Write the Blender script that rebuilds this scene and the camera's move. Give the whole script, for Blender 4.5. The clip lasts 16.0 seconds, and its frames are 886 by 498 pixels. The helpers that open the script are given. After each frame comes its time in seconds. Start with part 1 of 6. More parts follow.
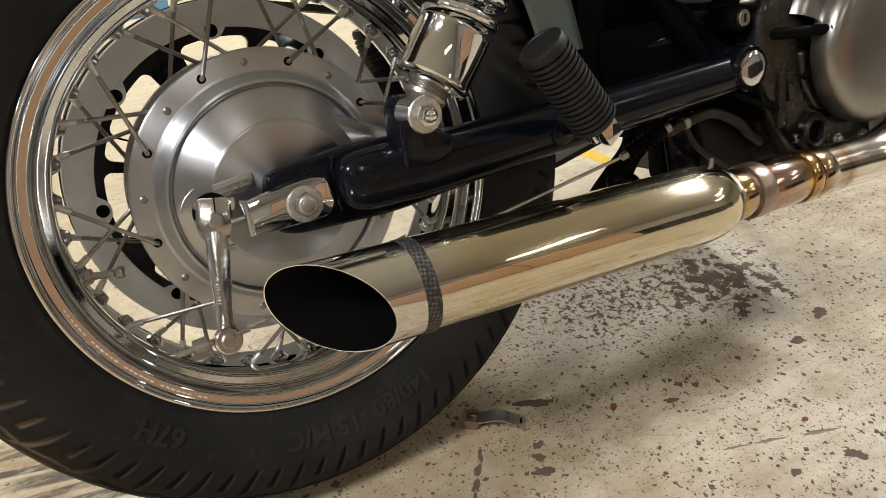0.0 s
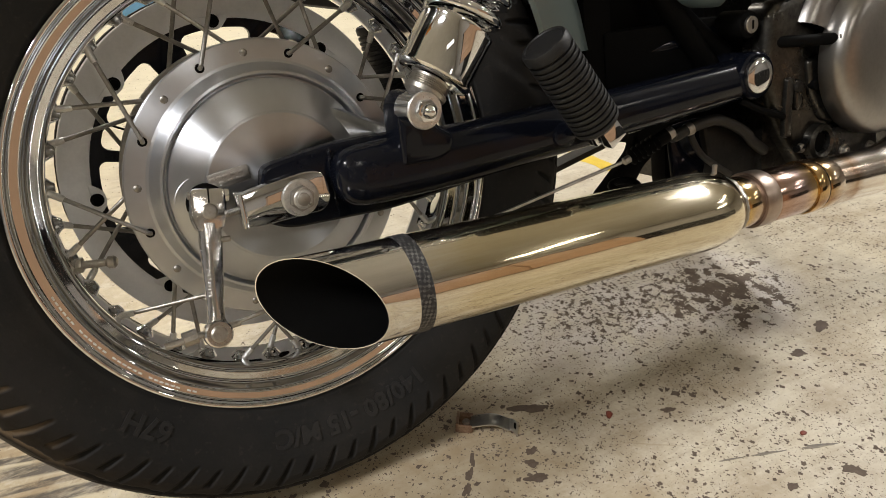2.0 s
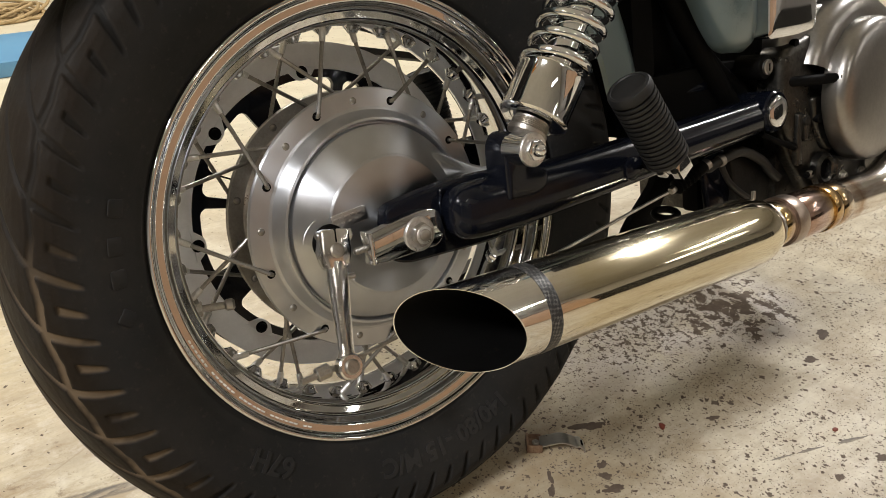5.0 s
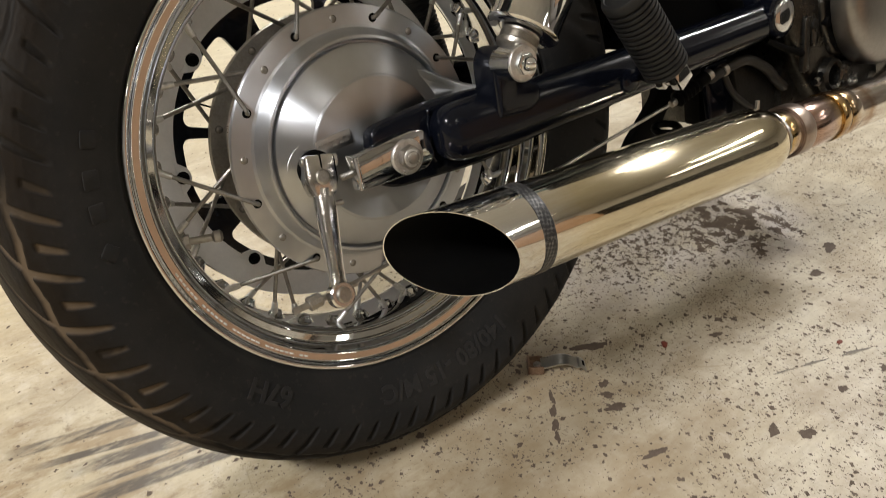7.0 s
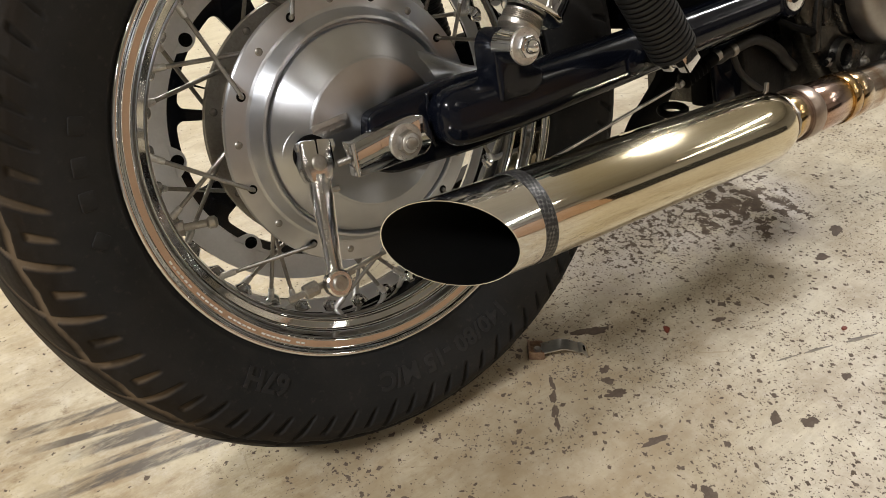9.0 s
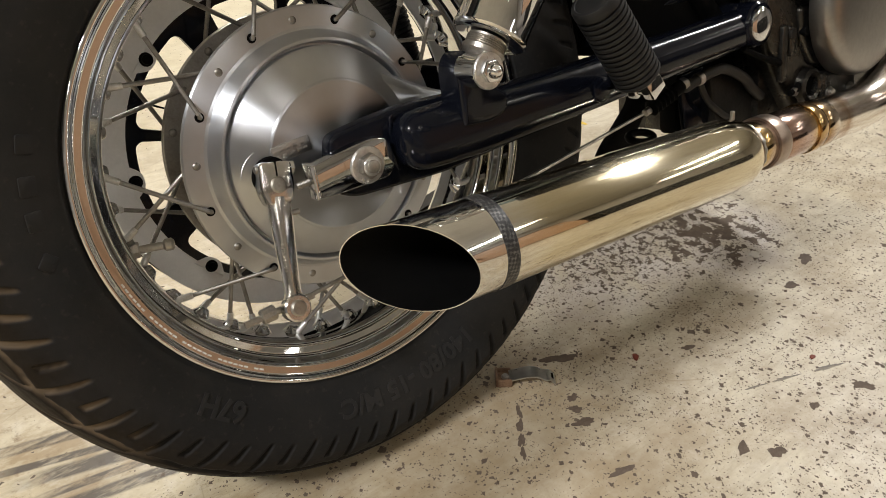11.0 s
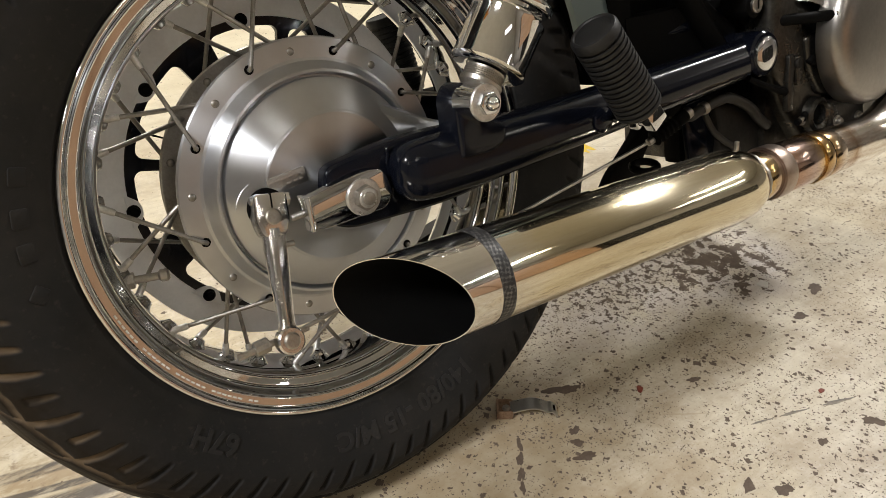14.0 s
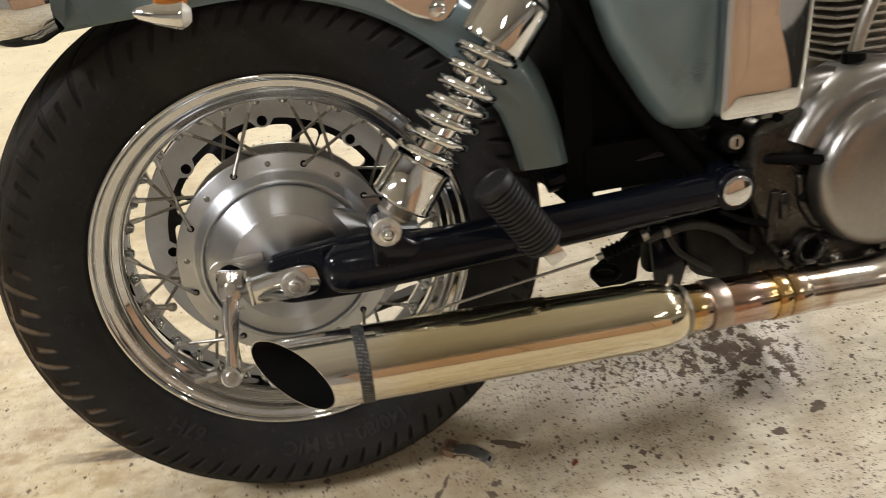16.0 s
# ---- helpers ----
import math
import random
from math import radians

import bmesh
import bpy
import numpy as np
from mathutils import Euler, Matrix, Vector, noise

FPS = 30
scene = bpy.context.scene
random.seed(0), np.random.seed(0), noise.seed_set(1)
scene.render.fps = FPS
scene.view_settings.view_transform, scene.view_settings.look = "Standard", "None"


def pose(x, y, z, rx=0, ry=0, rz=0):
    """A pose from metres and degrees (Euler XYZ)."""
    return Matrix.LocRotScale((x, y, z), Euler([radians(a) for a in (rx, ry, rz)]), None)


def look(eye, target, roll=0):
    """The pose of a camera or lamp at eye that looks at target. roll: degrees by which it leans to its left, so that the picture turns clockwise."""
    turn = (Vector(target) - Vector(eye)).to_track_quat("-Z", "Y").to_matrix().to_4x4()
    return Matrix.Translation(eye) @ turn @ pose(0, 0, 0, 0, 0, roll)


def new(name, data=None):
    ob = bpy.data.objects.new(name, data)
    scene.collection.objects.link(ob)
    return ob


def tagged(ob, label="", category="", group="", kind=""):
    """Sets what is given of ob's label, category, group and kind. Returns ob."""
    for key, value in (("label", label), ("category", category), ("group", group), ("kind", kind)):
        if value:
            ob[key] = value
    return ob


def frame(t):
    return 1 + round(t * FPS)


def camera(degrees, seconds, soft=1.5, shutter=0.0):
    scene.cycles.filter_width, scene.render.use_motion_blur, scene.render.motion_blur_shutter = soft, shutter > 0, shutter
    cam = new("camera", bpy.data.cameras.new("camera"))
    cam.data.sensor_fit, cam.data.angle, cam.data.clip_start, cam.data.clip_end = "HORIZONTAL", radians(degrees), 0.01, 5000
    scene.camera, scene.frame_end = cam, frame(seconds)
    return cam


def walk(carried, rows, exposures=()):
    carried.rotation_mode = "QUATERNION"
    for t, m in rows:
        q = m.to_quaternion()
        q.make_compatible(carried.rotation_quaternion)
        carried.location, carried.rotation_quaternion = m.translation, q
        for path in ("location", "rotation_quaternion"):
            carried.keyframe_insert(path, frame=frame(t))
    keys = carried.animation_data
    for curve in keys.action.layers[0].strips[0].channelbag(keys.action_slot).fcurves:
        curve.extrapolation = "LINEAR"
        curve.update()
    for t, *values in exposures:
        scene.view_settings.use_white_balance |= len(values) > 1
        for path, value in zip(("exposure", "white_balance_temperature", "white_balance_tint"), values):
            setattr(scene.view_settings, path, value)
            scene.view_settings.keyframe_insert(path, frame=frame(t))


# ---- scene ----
cam = camera(61.97, 16.0, soft=0.85, shutter=0.5)
PATH = [
    (0, (-0.1579, -0.6285, 0.5770), (0.2582, 0.1293, 0.0743), -1.72),
    (0.5, (-0.1532, -0.6277, 0.5756), (0.2664, 0.1294, 0.0748), -1.74),
    (1, (-0.1536, -0.6258, 0.5773), (0.2679, 0.1311, 0.0780), -1.39),
    (1.5, (-0.1505, -0.6238, 0.5726), (0.2687, 0.1365, 0.0763), -0.89),
    (2, (-0.1505, -0.6269, 0.5669), (0.2639, 0.1366, 0.0714), -0.17),
    (2.5, (-0.1385, -0.6326, 0.5638), (0.2684, 0.1357, 0.0697), 0.91),
    (3, (-0.1298, -0.6392, 0.5520), (0.2778, 0.1304, 0.0605), 1.23),
    (3.5, (-0.2051, -0.6373, 0.5720), (0.2201, 0.1275, 0.0879), -1.35),
    (4, (-0.3070, -0.5838, 0.5796), (0.1995, 0.1485, 0.1244), -0.29),
    (4.2, (-0.3191, -0.5803, 0.5816), (0.2059, 0.1455, 0.1371), 0.73),
    (6.3, (-0.2986, -0.5723, 0.5697), (0.2179, 0.1462, 0.1038), -0.73),
    (6.5, (-0.2967, -0.5745, 0.5677), (0.2106, 0.1387, 0.0839), -1.12),
    (7, (-0.2947, -0.5768, 0.5681), (0.1918, 0.1180, 0.0385), -1.88),
    (7.5, (-0.2888, -0.5778, 0.5604), (0.1842, 0.0999, -0.0026), -2.08),
    (8, (-0.2888, -0.5758, 0.5688), (0.1836, 0.1010, 0.0042), -1.79),
    (8.5, (-0.2874, -0.5705, 0.5706), (0.1867, 0.1112, 0.0133), -1.89),
    (9, (-0.2810, -0.5647, 0.5730), (0.1883, 0.1161, 0.0106), -1.78),
    (9.5, (-0.2731, -0.5655, 0.5681), (0.2051, 0.1155, 0.0135), -1.36),
    (12, (-0.2552, -0.5706, 0.5669), (0.2527, 0.1127, 0.0424), -0.12),
    (12.5, (-0.2497, -0.5716, 0.5699), (0.2616, 0.1134, 0.0508), -0.12),
    (13, (-0.2529, -0.5704, 0.5740), (0.2571, 0.1194, 0.0601), -0.31),
    (13.5, (-0.2492, -0.5689, 0.5762), (0.2562, 0.1263, 0.0650), -0.48),
    (14, (-0.2454, -0.5678, 0.5724), (0.2480, 0.1362, 0.0615), -0.63),
    (14.5, (-0.2436, -0.5795, 0.5782), (0.2365, 0.1358, 0.0703), -0.72),
    (15, (-0.2104, -0.6121, 0.6261), (0.1441, 0.1757, 0.1224), -2.62),
    (15.5, (-0.0895, -0.6541, 0.7080), (0.1554, 0.1498, 0.1658), -2.63),
    (16, (0.0293, -0.7378, 0.7776), (0.1983, 0.0627, 0.2027), -3.11),
]
walk(cam, [(t, look(eye, target, roll)) for t, eye, target, roll in PATH],
     exposures=[(0, 0.10), (4.2, 0.10), (6.3, 0.10), (7.5, 0.0), (8.5, 0.02), (9.5, 0.06), (12, 0.12), (14.5, 0.14), (15.5, 0.26), (16, 0.18)])

# ---- light ----
def lamp(name, place, size_x, size_y, watts, colour, turn=(0, 0, 0)):
    data = bpy.data.lights.new(name, "AREA")
    data.shape, data.size, data.size_y, data.energy, data.color = "RECTANGLE", size_x, size_y, watts, colour
    ob = new(name, data)
    ob.matrix_basis = pose(*place, *turn)
    return ob


# strip lights under the ceiling: place, length, watts and colour
COOL, WARM = (1.0, 0.975, 0.955), (1.0, 0.945, 0.865)
TUBES = [(3.12, 0.0, 0.45, 100.0, COOL), (4.8, -1.9, 1.2, 14.0, WARM), (-2.5, -0.62, 0.7, 128.0, COOL), (3.2, -3.4, 1.2, 14.0, WARM), (6.4, -3.8, 1.2, 17.0, WARM), (-0.2, -3.1, 1.2, 12.0, WARM),
         (-3.2, -3.1, 1.2, 12.0, WARM), (0.3, 2.58, 1.2, 68.0, WARM), (3.3, 3.3, 1.2, 22.0, WARM), (-2.6, 3.6, 1.2, 42.0, WARM)]
ROOM_H = 2.75
for tube_x, tube_y, tube_long, tube_watts, tube_colour in TUBES:
    lamp("tube_light", (tube_x, tube_y, ROOM_H - 0.12), tube_long, 0.26, tube_watts, tube_colour, (0, 0, 90))

world = bpy.data.worlds.new("room_air")
world.use_nodes = True
world.node_tree.nodes["Background"].inputs[0].default_value = (0.5, 0.48, 0.44, 1)
world.node_tree.nodes["Background"].inputs[1].default_value = 0.05
scene.world = world
scene.view_settings.exposure = 0.0


# ---- materials ----
def material(name):
    mat = bpy.data.materials.new(name)
    mat.use_nodes = True
    nt = mat.node_tree
    return mat, nt, nt.nodes["Principled BSDF"]


def node(nt, kind, **values):
    n = nt.nodes.new(kind)
    for key, value in values.items():
        if key in n.inputs.keys():
            n.inputs[key].default_value = value
    return n


def ramp(nt, source, stops):
    n = nt.nodes.new("ShaderNodeValToRGB")
    while len(n.color_ramp.elements) < len(stops):
        n.color_ramp.elements.new(0.5)
    for element, (at, colour) in zip(n.color_ramp.elements, stops):
        element.position = at
        element.color = (*colour, 1) if len(colour) == 3 else colour
    nt.links.new(source, n.inputs[0])
    return n.outputs[0]


def mixed(nt, factor, a, b):
    n = nt.nodes.new("ShaderNodeMix")
    n.data_type = "RGBA"
    for value, slot in ((factor, 0), (a, 6), (b, 7)):
        if isinstance(value, (int, float)):
            n.inputs[slot].default_value = value
        elif isinstance(value, tuple):
            n.inputs[slot].default_value = (*value, 1)
        else:
            nt.links.new(value, n.inputs[slot])
    return n.outputs[2]


def noise_of(nt, scale, detail=4.0, rough=0.55, coords="Object", stretch=None):
    tc = nt.nodes.new("ShaderNodeTexCoord")
    n = node(nt, "ShaderNodeTexNoise", Scale=scale, Detail=detail, Roughness=rough)
    if stretch:
        mp = nt.nodes.new("ShaderNodeMapping")
        mp.inputs["Scale"].default_value = stretch
        nt.links.new(tc.outputs[coords], mp.inputs[0])
        nt.links.new(mp.outputs[0], n.inputs["Vector"])
    else:
        nt.links.new(tc.outputs[coords], n.inputs["Vector"])
    return n.outputs["Fac"]


def bump(nt, bsdf, height, strength, distance=0.001):
    b = node(nt, "ShaderNodeBump", Strength=strength, Distance=distance)
    nt.links.new(height, b.inputs["Height"])
    nt.links.new(b.outputs[0], bsdf.inputs["Normal"])


def surface(name, a, b, scale, rough=(0.3, 0.5), metal=0.0, grain=None, grain_size=0.0006, coat=0.0, fine=None, stretch=None, sheen=0.5):
    """Two tones mixed by coarse and fine noise, with roughness that follows, and a fine relief."""
    mat, nt, bsdf = material(name)
    big = noise_of(nt, scale, 6, 0.6, stretch=stretch)
    small = noise_of(nt, fine or scale * 9, 3, 0.6)
    both = nt.nodes.new("ShaderNodeMath")
    both.operation = "MULTIPLY_ADD"
    nt.links.new(big, both.inputs[0])
    both.inputs[1].default_value = 0.7
    half = nt.nodes.new("ShaderNodeMath")
    half.operation = "MULTIPLY"
    nt.links.new(small, half.inputs[0])
    half.inputs[1].default_value = 0.3
    nt.links.new(half.outputs[0], both.inputs[2])
    f = ramp(nt, both.outputs[0], [(0.32, (0, 0, 0)), (0.68, (1, 1, 1))])
    nt.links.new(mixed(nt, f, a, b), bsdf.inputs["Base Color"])
    span = node(nt, "ShaderNodeMapRange", **{"To Min": rough[0], "To Max": rough[1]})
    nt.links.new(f, span.inputs[0])
    nt.links.new(span.outputs[0], bsdf.inputs["Roughness"])
    bsdf.inputs["Metallic"].default_value = metal
    bsdf.inputs["Specular IOR Level"].default_value = sheen
    bsdf.inputs["Coat Weight"].default_value = coat
    bsdf.inputs["Coat Roughness"].default_value = 0.05
    if grain:
        bump(nt, bsdf, noise_of(nt, fine or scale * 12, 4, 0.6), grain, grain_size)
    return mat


CHROME = surface("chrome", (0.78, 0.80, 0.83), (0.68, 0.695, 0.715), 14, (0.025, 0.075), 1.0)
BRIGHT = surface("bright_strip", (0.74, 0.735, 0.72), (0.56, 0.555, 0.54), 80, (0.26, 0.36), 1.0)
ZINC = surface("zinc_plated", (0.80, 0.80, 0.79), (0.42, 0.42, 0.41), 150, (0.24, 0.40), 0.9, 0.3)
CAST = surface("cast_aluminium", (0.56, 0.565, 0.58), (0.46, 0.46, 0.47), 60, (0.32, 0.44), 1.0, 0.2)
HOSE = surface("dusty_hose", (0.011, 0.010, 0.0088), (0.026, 0.023, 0.019), 90, (0.4, 0.6), 0.0, 0.3, sheen=0.4)
CLAMP_STEEL = surface("heat_dulled_steel", (0.46, 0.37, 0.31), (0.32, 0.26, 0.22), 70, (0.28, 0.42), 1.0, 0.2)
STEEL = surface("dull_steel", (0.50, 0.48, 0.45), (0.30, 0.28, 0.25), 60, (0.25, 0.5), 1.0, 0.2)
SPOKE_METAL = surface("zinc_spoke", (0.37, 0.355, 0.335), (0.20, 0.19, 0.175), 90, (0.3, 0.5), 1.0, 0.2)
BLACK_PAINT = surface("black_gloss_paint", (0.003, 0.004, 0.008), (0.005, 0.006, 0.010), 20, (0.10, 0.19), 0.0, coat=0.0, sheen=0.24)
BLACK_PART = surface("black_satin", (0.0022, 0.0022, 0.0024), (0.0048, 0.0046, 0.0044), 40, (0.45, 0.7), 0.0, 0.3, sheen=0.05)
# sooty bore; elsewhere near-black puts shade into slits, holes and the frame's inside
SOOT_AND_SHADE = surface("soot_and_shade", (0.0015, 0.0015, 0.0015), (0.003, 0.003, 0.003), 60, (0.75, 0.9), 0.0, 0.3, sheen=0.1)
PEG_RUBBER = surface("peg_rubber", (0.006, 0.006, 0.0063), (0.011, 0.0108, 0.0108), 60, (0.42, 0.6), 0.0, 0.3, sheen=0.4)
TEAL = surface("teal_grey_paint", (0.118, 0.165, 0.178), (0.142, 0.192, 0.205), 8, (0.25, 0.35), 0.25, coat=0.5, fine=900)
CASE = surface("engine_case", (0.105, 0.100, 0.090), (0.014, 0.013, 0.0115), 24, (0.2, 0.42), 0.9, 0.15, sheen=0.4)
CASE_DARK = surface("engine_case_dark", (0.022, 0.020, 0.017), (0.008, 0.007, 0.006), 25, (0.45, 0.7), 0.2, 0.4, sheen=0.25)
COVER = surface("engine_cover", (0.36, 0.35, 0.34), (0.27, 0.262, 0.252), 6, (0.27, 0.36), 1.0, fine=220)
POLISHED = surface("polished_steel", (0.80, 0.80, 0.81), (0.66, 0.66, 0.665), 90, (0.07, 0.16), 1.0, 0.12)
FINS = surface("cylinder_fins", (0.50, 0.47, 0.42), (0.34, 0.31, 0.27), 30, (0.4, 0.6), 0.5, 0.3)
PULLEY_GREY = surface("pulley_grey", (0.90, 0.905, 0.92), (0.76, 0.765, 0.78), 40, (0.36, 0.5), 0.0, 0.2)
BELT = surface("belt_rubber", (0.03, 0.028, 0.024), (0.07, 0.06, 0.05), 80, (0.6, 0.8), 0.0, 0.4)
AMBER = surface("amber_plastic", (0.65, 0.26, 0.05), (0.5, 0.18, 0.03), 20, (0.15, 0.25))
RED_LENS = surface("red_plastic", (0.5, 0.03, 0.02), (0.4, 0.02, 0.015), 20, (0.1, 0.2))
RUST = surface("rusty_steel", (0.36, 0.25, 0.17), (0.13, 0.065, 0.038), 120, (0.45, 0.8), 0.4, 0.6)
BLUE = surface("blue_plastic", (0.10, 0.25, 0.42), (0.12, 0.29, 0.46), 8, (0.4, 0.55))
STRAW = surface("straw_rope", (0.45, 0.33, 0.17), (0.30, 0.21, 0.10), 60, (0.7, 0.9), 0.0, 0.5)
WHITE_SCRAP = surface("white_scrap", (0.75, 0.73, 0.68), (0.62, 0.6, 0.55), 60, (0.6, 0.8), 0.0, 0.3)
RED_CHIP = surface("red_chip", (0.22, 0.045, 0.022), (0.13, 0.028, 0.015), 200, (0.5, 0.7), 0.0, 0.3)
WALL_PAINT = surface("wall_paint", (0.24, 0.23, 0.225), (0.17, 0.165, 0.16), 1.2, (0.6, 0.75), 0.0, 0.15)
PALE_WALL = surface("pale_wall_paint", (0.52, 0.49, 0.46), (0.40, 0.38, 0.355), 1.1, (0.6, 0.75), 0.0, 0.15)
CEILING_PAINT = surface("ceiling_paint", (0.58, 0.574, 0.56), (0.50, 0.495, 0.48), 2, (0.7, 0.85), 0.0, 0.15)
PLYWOOD = surface("plywood", (0.44, 0.275, 0.165), (0.34, 0.208, 0.122), 1.4, (0.4, 0.55), 0.0, 0.2, stretch=(1, 1, 6))
FIXTURE = surface("fixture_enamel", (0.75, 0.74, 0.70), (0.68, 0.67, 0.63), 6, (0.3, 0.4))


def brushed_aluminium():
    """Turned aluminium: fine rings round the wheel's axle."""
    mat, nt, bsdf = material("brushed_aluminium")
    tc = nt.nodes.new("ShaderNodeTexCoord")
    sep = nt.nodes.new("ShaderNodeSeparateXYZ")
    nt.links.new(tc.outputs["Object"], sep.inputs[0])
    flat = nt.nodes.new("ShaderNodeCombineXYZ")
    nt.links.new(sep.outputs[0], flat.inputs[0])
    nt.links.new(sep.outputs[2], flat.inputs[1])
    length = nt.nodes.new("ShaderNodeVectorMath")
    length.operation = "LENGTH"
    nt.links.new(flat.outputs[0], length.inputs[0])
    rings = node(nt, "ShaderNodeTexNoise", Scale=3200.0, Detail=2.0)
    rings.noise_dimensions = "1D"
    nt.links.new(length.outputs["Value"], rings.inputs["W"])
    stain = noise_of(nt, 14, 5, 0.6)
    nt.links.new(mixed(nt, ramp(nt, stain, [(0.3, (0, 0, 0)), (0.7, (1, 1, 1))]), (0.61, 0.64, 0.69), (0.485, 0.505, 0.54)), bsdf.inputs["Base Color"])
    span = node(nt, "ShaderNodeMapRange", **{"To Min": 0.30, "To Max": 0.42})
    nt.links.new(rings.outputs["Fac"], span.inputs[0])
    nt.links.new(span.outputs[0], bsdf.inputs["Roughness"])
    bsdf.inputs["Metallic"].default_value = 1.0
    bsdf.inputs["Anisotropic"].default_value = 0.88
    bsdf.inputs["Anisotropic Rotation"].default_value = 0.25
    tan = nt.nodes.new("ShaderNodeTangent")
    tan.direction_type, tan.axis = "RADIAL", "Y"
    nt.links.new(tan.outputs[0], bsdf.inputs["Tangent"])
    bump(nt, bsdf, rings.outputs["Fac"], 0.012, 0.0002)
    return mat


def tyre_rubber(name, black, dusty, worn, caked):
    """Black rubber with brown dust in clouds and pale specks; caked: how much brown dirt sits on the rear of the tread."""
    mat, nt, bsdf = material(name)
    dust = noise_of(nt, 9, 7, 0.65)
    speck = noise_of(nt, 170, 3, 0.6)
    base = mixed(nt, ramp(nt, dust, [(0.42, (0, 0, 0)), (0.68, (1, 1, 1))]), black, dusty)
    base = mixed(nt, ramp(nt, speck, [(0.60, (0, 0, 0)), (0.74, (0.6, 0.6, 0.6))]), base, worn)
    tc = nt.nodes.new("ShaderNodeTexCoord")
    sep = nt.nodes.new("ShaderNodeSeparateXYZ")
    nt.links.new(tc.outputs["Object"], sep.inputs[0])
    flat = nt.nodes.new("ShaderNodeCombineXYZ")
    nt.links.new(sep.outputs[0], flat.inputs[0])
    nt.links.new(sep.outputs[2], flat.inputs[1])
    length = nt.nodes.new("ShaderNodeVectorMath")
    length.operation = "LENGTH"
    nt.links.new(flat.outputs[0], length.inputs[0])
    worn_tread = node(nt, "ShaderNodeMapRange", **{"From Min": 0.256, "From Max": 0.280, "To Min": 0.0, "To Max": 0.06 if caked else 0.0})
    nt.links.new(length.outputs["Value"], worn_tread.inputs[0])
    base = mixed(nt, worn_tread.outputs[0], base, worn)
    tread = node(nt, "ShaderNodeMapRange", **{"From Min": 0.250, "From Max": 0.276, "To Min": 0.0, "To Max": caked})
    nt.links.new(length.outputs["Value"], tread.inputs[0])
    back = node(nt, "ShaderNodeMapRange", **{"From Min": -0.02, "From Max": -0.22, "To Min": 0.0, "To Max": 1.0})
    nt.links.new(sep.outputs[0], back.inputs[0])
    much = nt.nodes.new("ShaderNodeMath")
    much.operation = "MULTIPLY"
    nt.links.new(tread.outputs[0], much.inputs[0])
    nt.links.new(back.outputs[0], much.inputs[1])
    dirt = nt.nodes.new("ShaderNodeMath")
    dirt.operation = "MULTIPLY"
    nt.links.new(much.outputs[0], dirt.inputs[0])
    nt.links.new(ramp(nt, noise_of(nt, 26, 7, 0.7), [(0.28, (0.2, 0.2, 0.2)), (0.55, (1, 1, 1))]), dirt.inputs[1])
    base = mixed(nt, dirt.outputs[0], base, (0.0150, 0.0105, 0.0066))
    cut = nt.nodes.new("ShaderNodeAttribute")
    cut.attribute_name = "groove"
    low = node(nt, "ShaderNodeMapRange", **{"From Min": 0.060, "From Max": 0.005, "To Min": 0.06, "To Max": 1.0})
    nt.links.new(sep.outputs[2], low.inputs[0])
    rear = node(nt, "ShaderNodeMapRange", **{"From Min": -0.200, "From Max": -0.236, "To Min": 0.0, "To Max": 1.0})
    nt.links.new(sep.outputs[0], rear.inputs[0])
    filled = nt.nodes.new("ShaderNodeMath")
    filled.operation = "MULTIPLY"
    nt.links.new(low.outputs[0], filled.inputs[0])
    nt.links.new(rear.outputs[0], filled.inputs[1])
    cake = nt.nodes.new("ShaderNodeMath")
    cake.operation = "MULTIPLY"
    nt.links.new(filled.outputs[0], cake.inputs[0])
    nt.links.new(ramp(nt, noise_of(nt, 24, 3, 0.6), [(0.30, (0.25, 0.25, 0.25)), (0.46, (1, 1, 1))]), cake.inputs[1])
    # groove floors: shade put in as darker rubber, tan dirt low at the rear
    groove_shade_and_dirt = mixed(nt, cake.outputs[0], (0.0095, 0.0092, 0.0090), (0.120, 0.090, 0.060))
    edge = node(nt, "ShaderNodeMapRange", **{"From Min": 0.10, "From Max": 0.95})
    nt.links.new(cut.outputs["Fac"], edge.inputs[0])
    nt.links.new(mixed(nt, edge.outputs[0], base, groove_shade_and_dirt), bsdf.inputs["Base Color"])
    bsdf.inputs["Specular IOR Level"].default_value = 0.10
    span = node(nt, "ShaderNodeMapRange", **{"To Min": 0.44, "To Max": 0.70})
    nt.links.new(dust, span.inputs[0])
    nt.links.new(span.outputs[0], bsdf.inputs["Roughness"])
    lumps = nt.nodes.new("ShaderNodeMath")
    lumps.operation = "MULTIPLY_ADD"
    nt.links.new(noise_of(nt, 34, 4, 0.6), lumps.inputs[0])
    lumps.inputs[1].default_value = 1.6
    nt.links.new(speck, lumps.inputs[2])
    bump(nt, bsdf, lumps.outputs[0], 0.45, 0.0009)
    return mat


def span_of(nt, source, a, b, c, d):
    n = node(nt, "ShaderNodeMapRange", **{"From Min": a, "From Max": b, "To Min": c, "To Max": d})
    nt.links.new(source, n.inputs[0])
    return n.outputs[0]


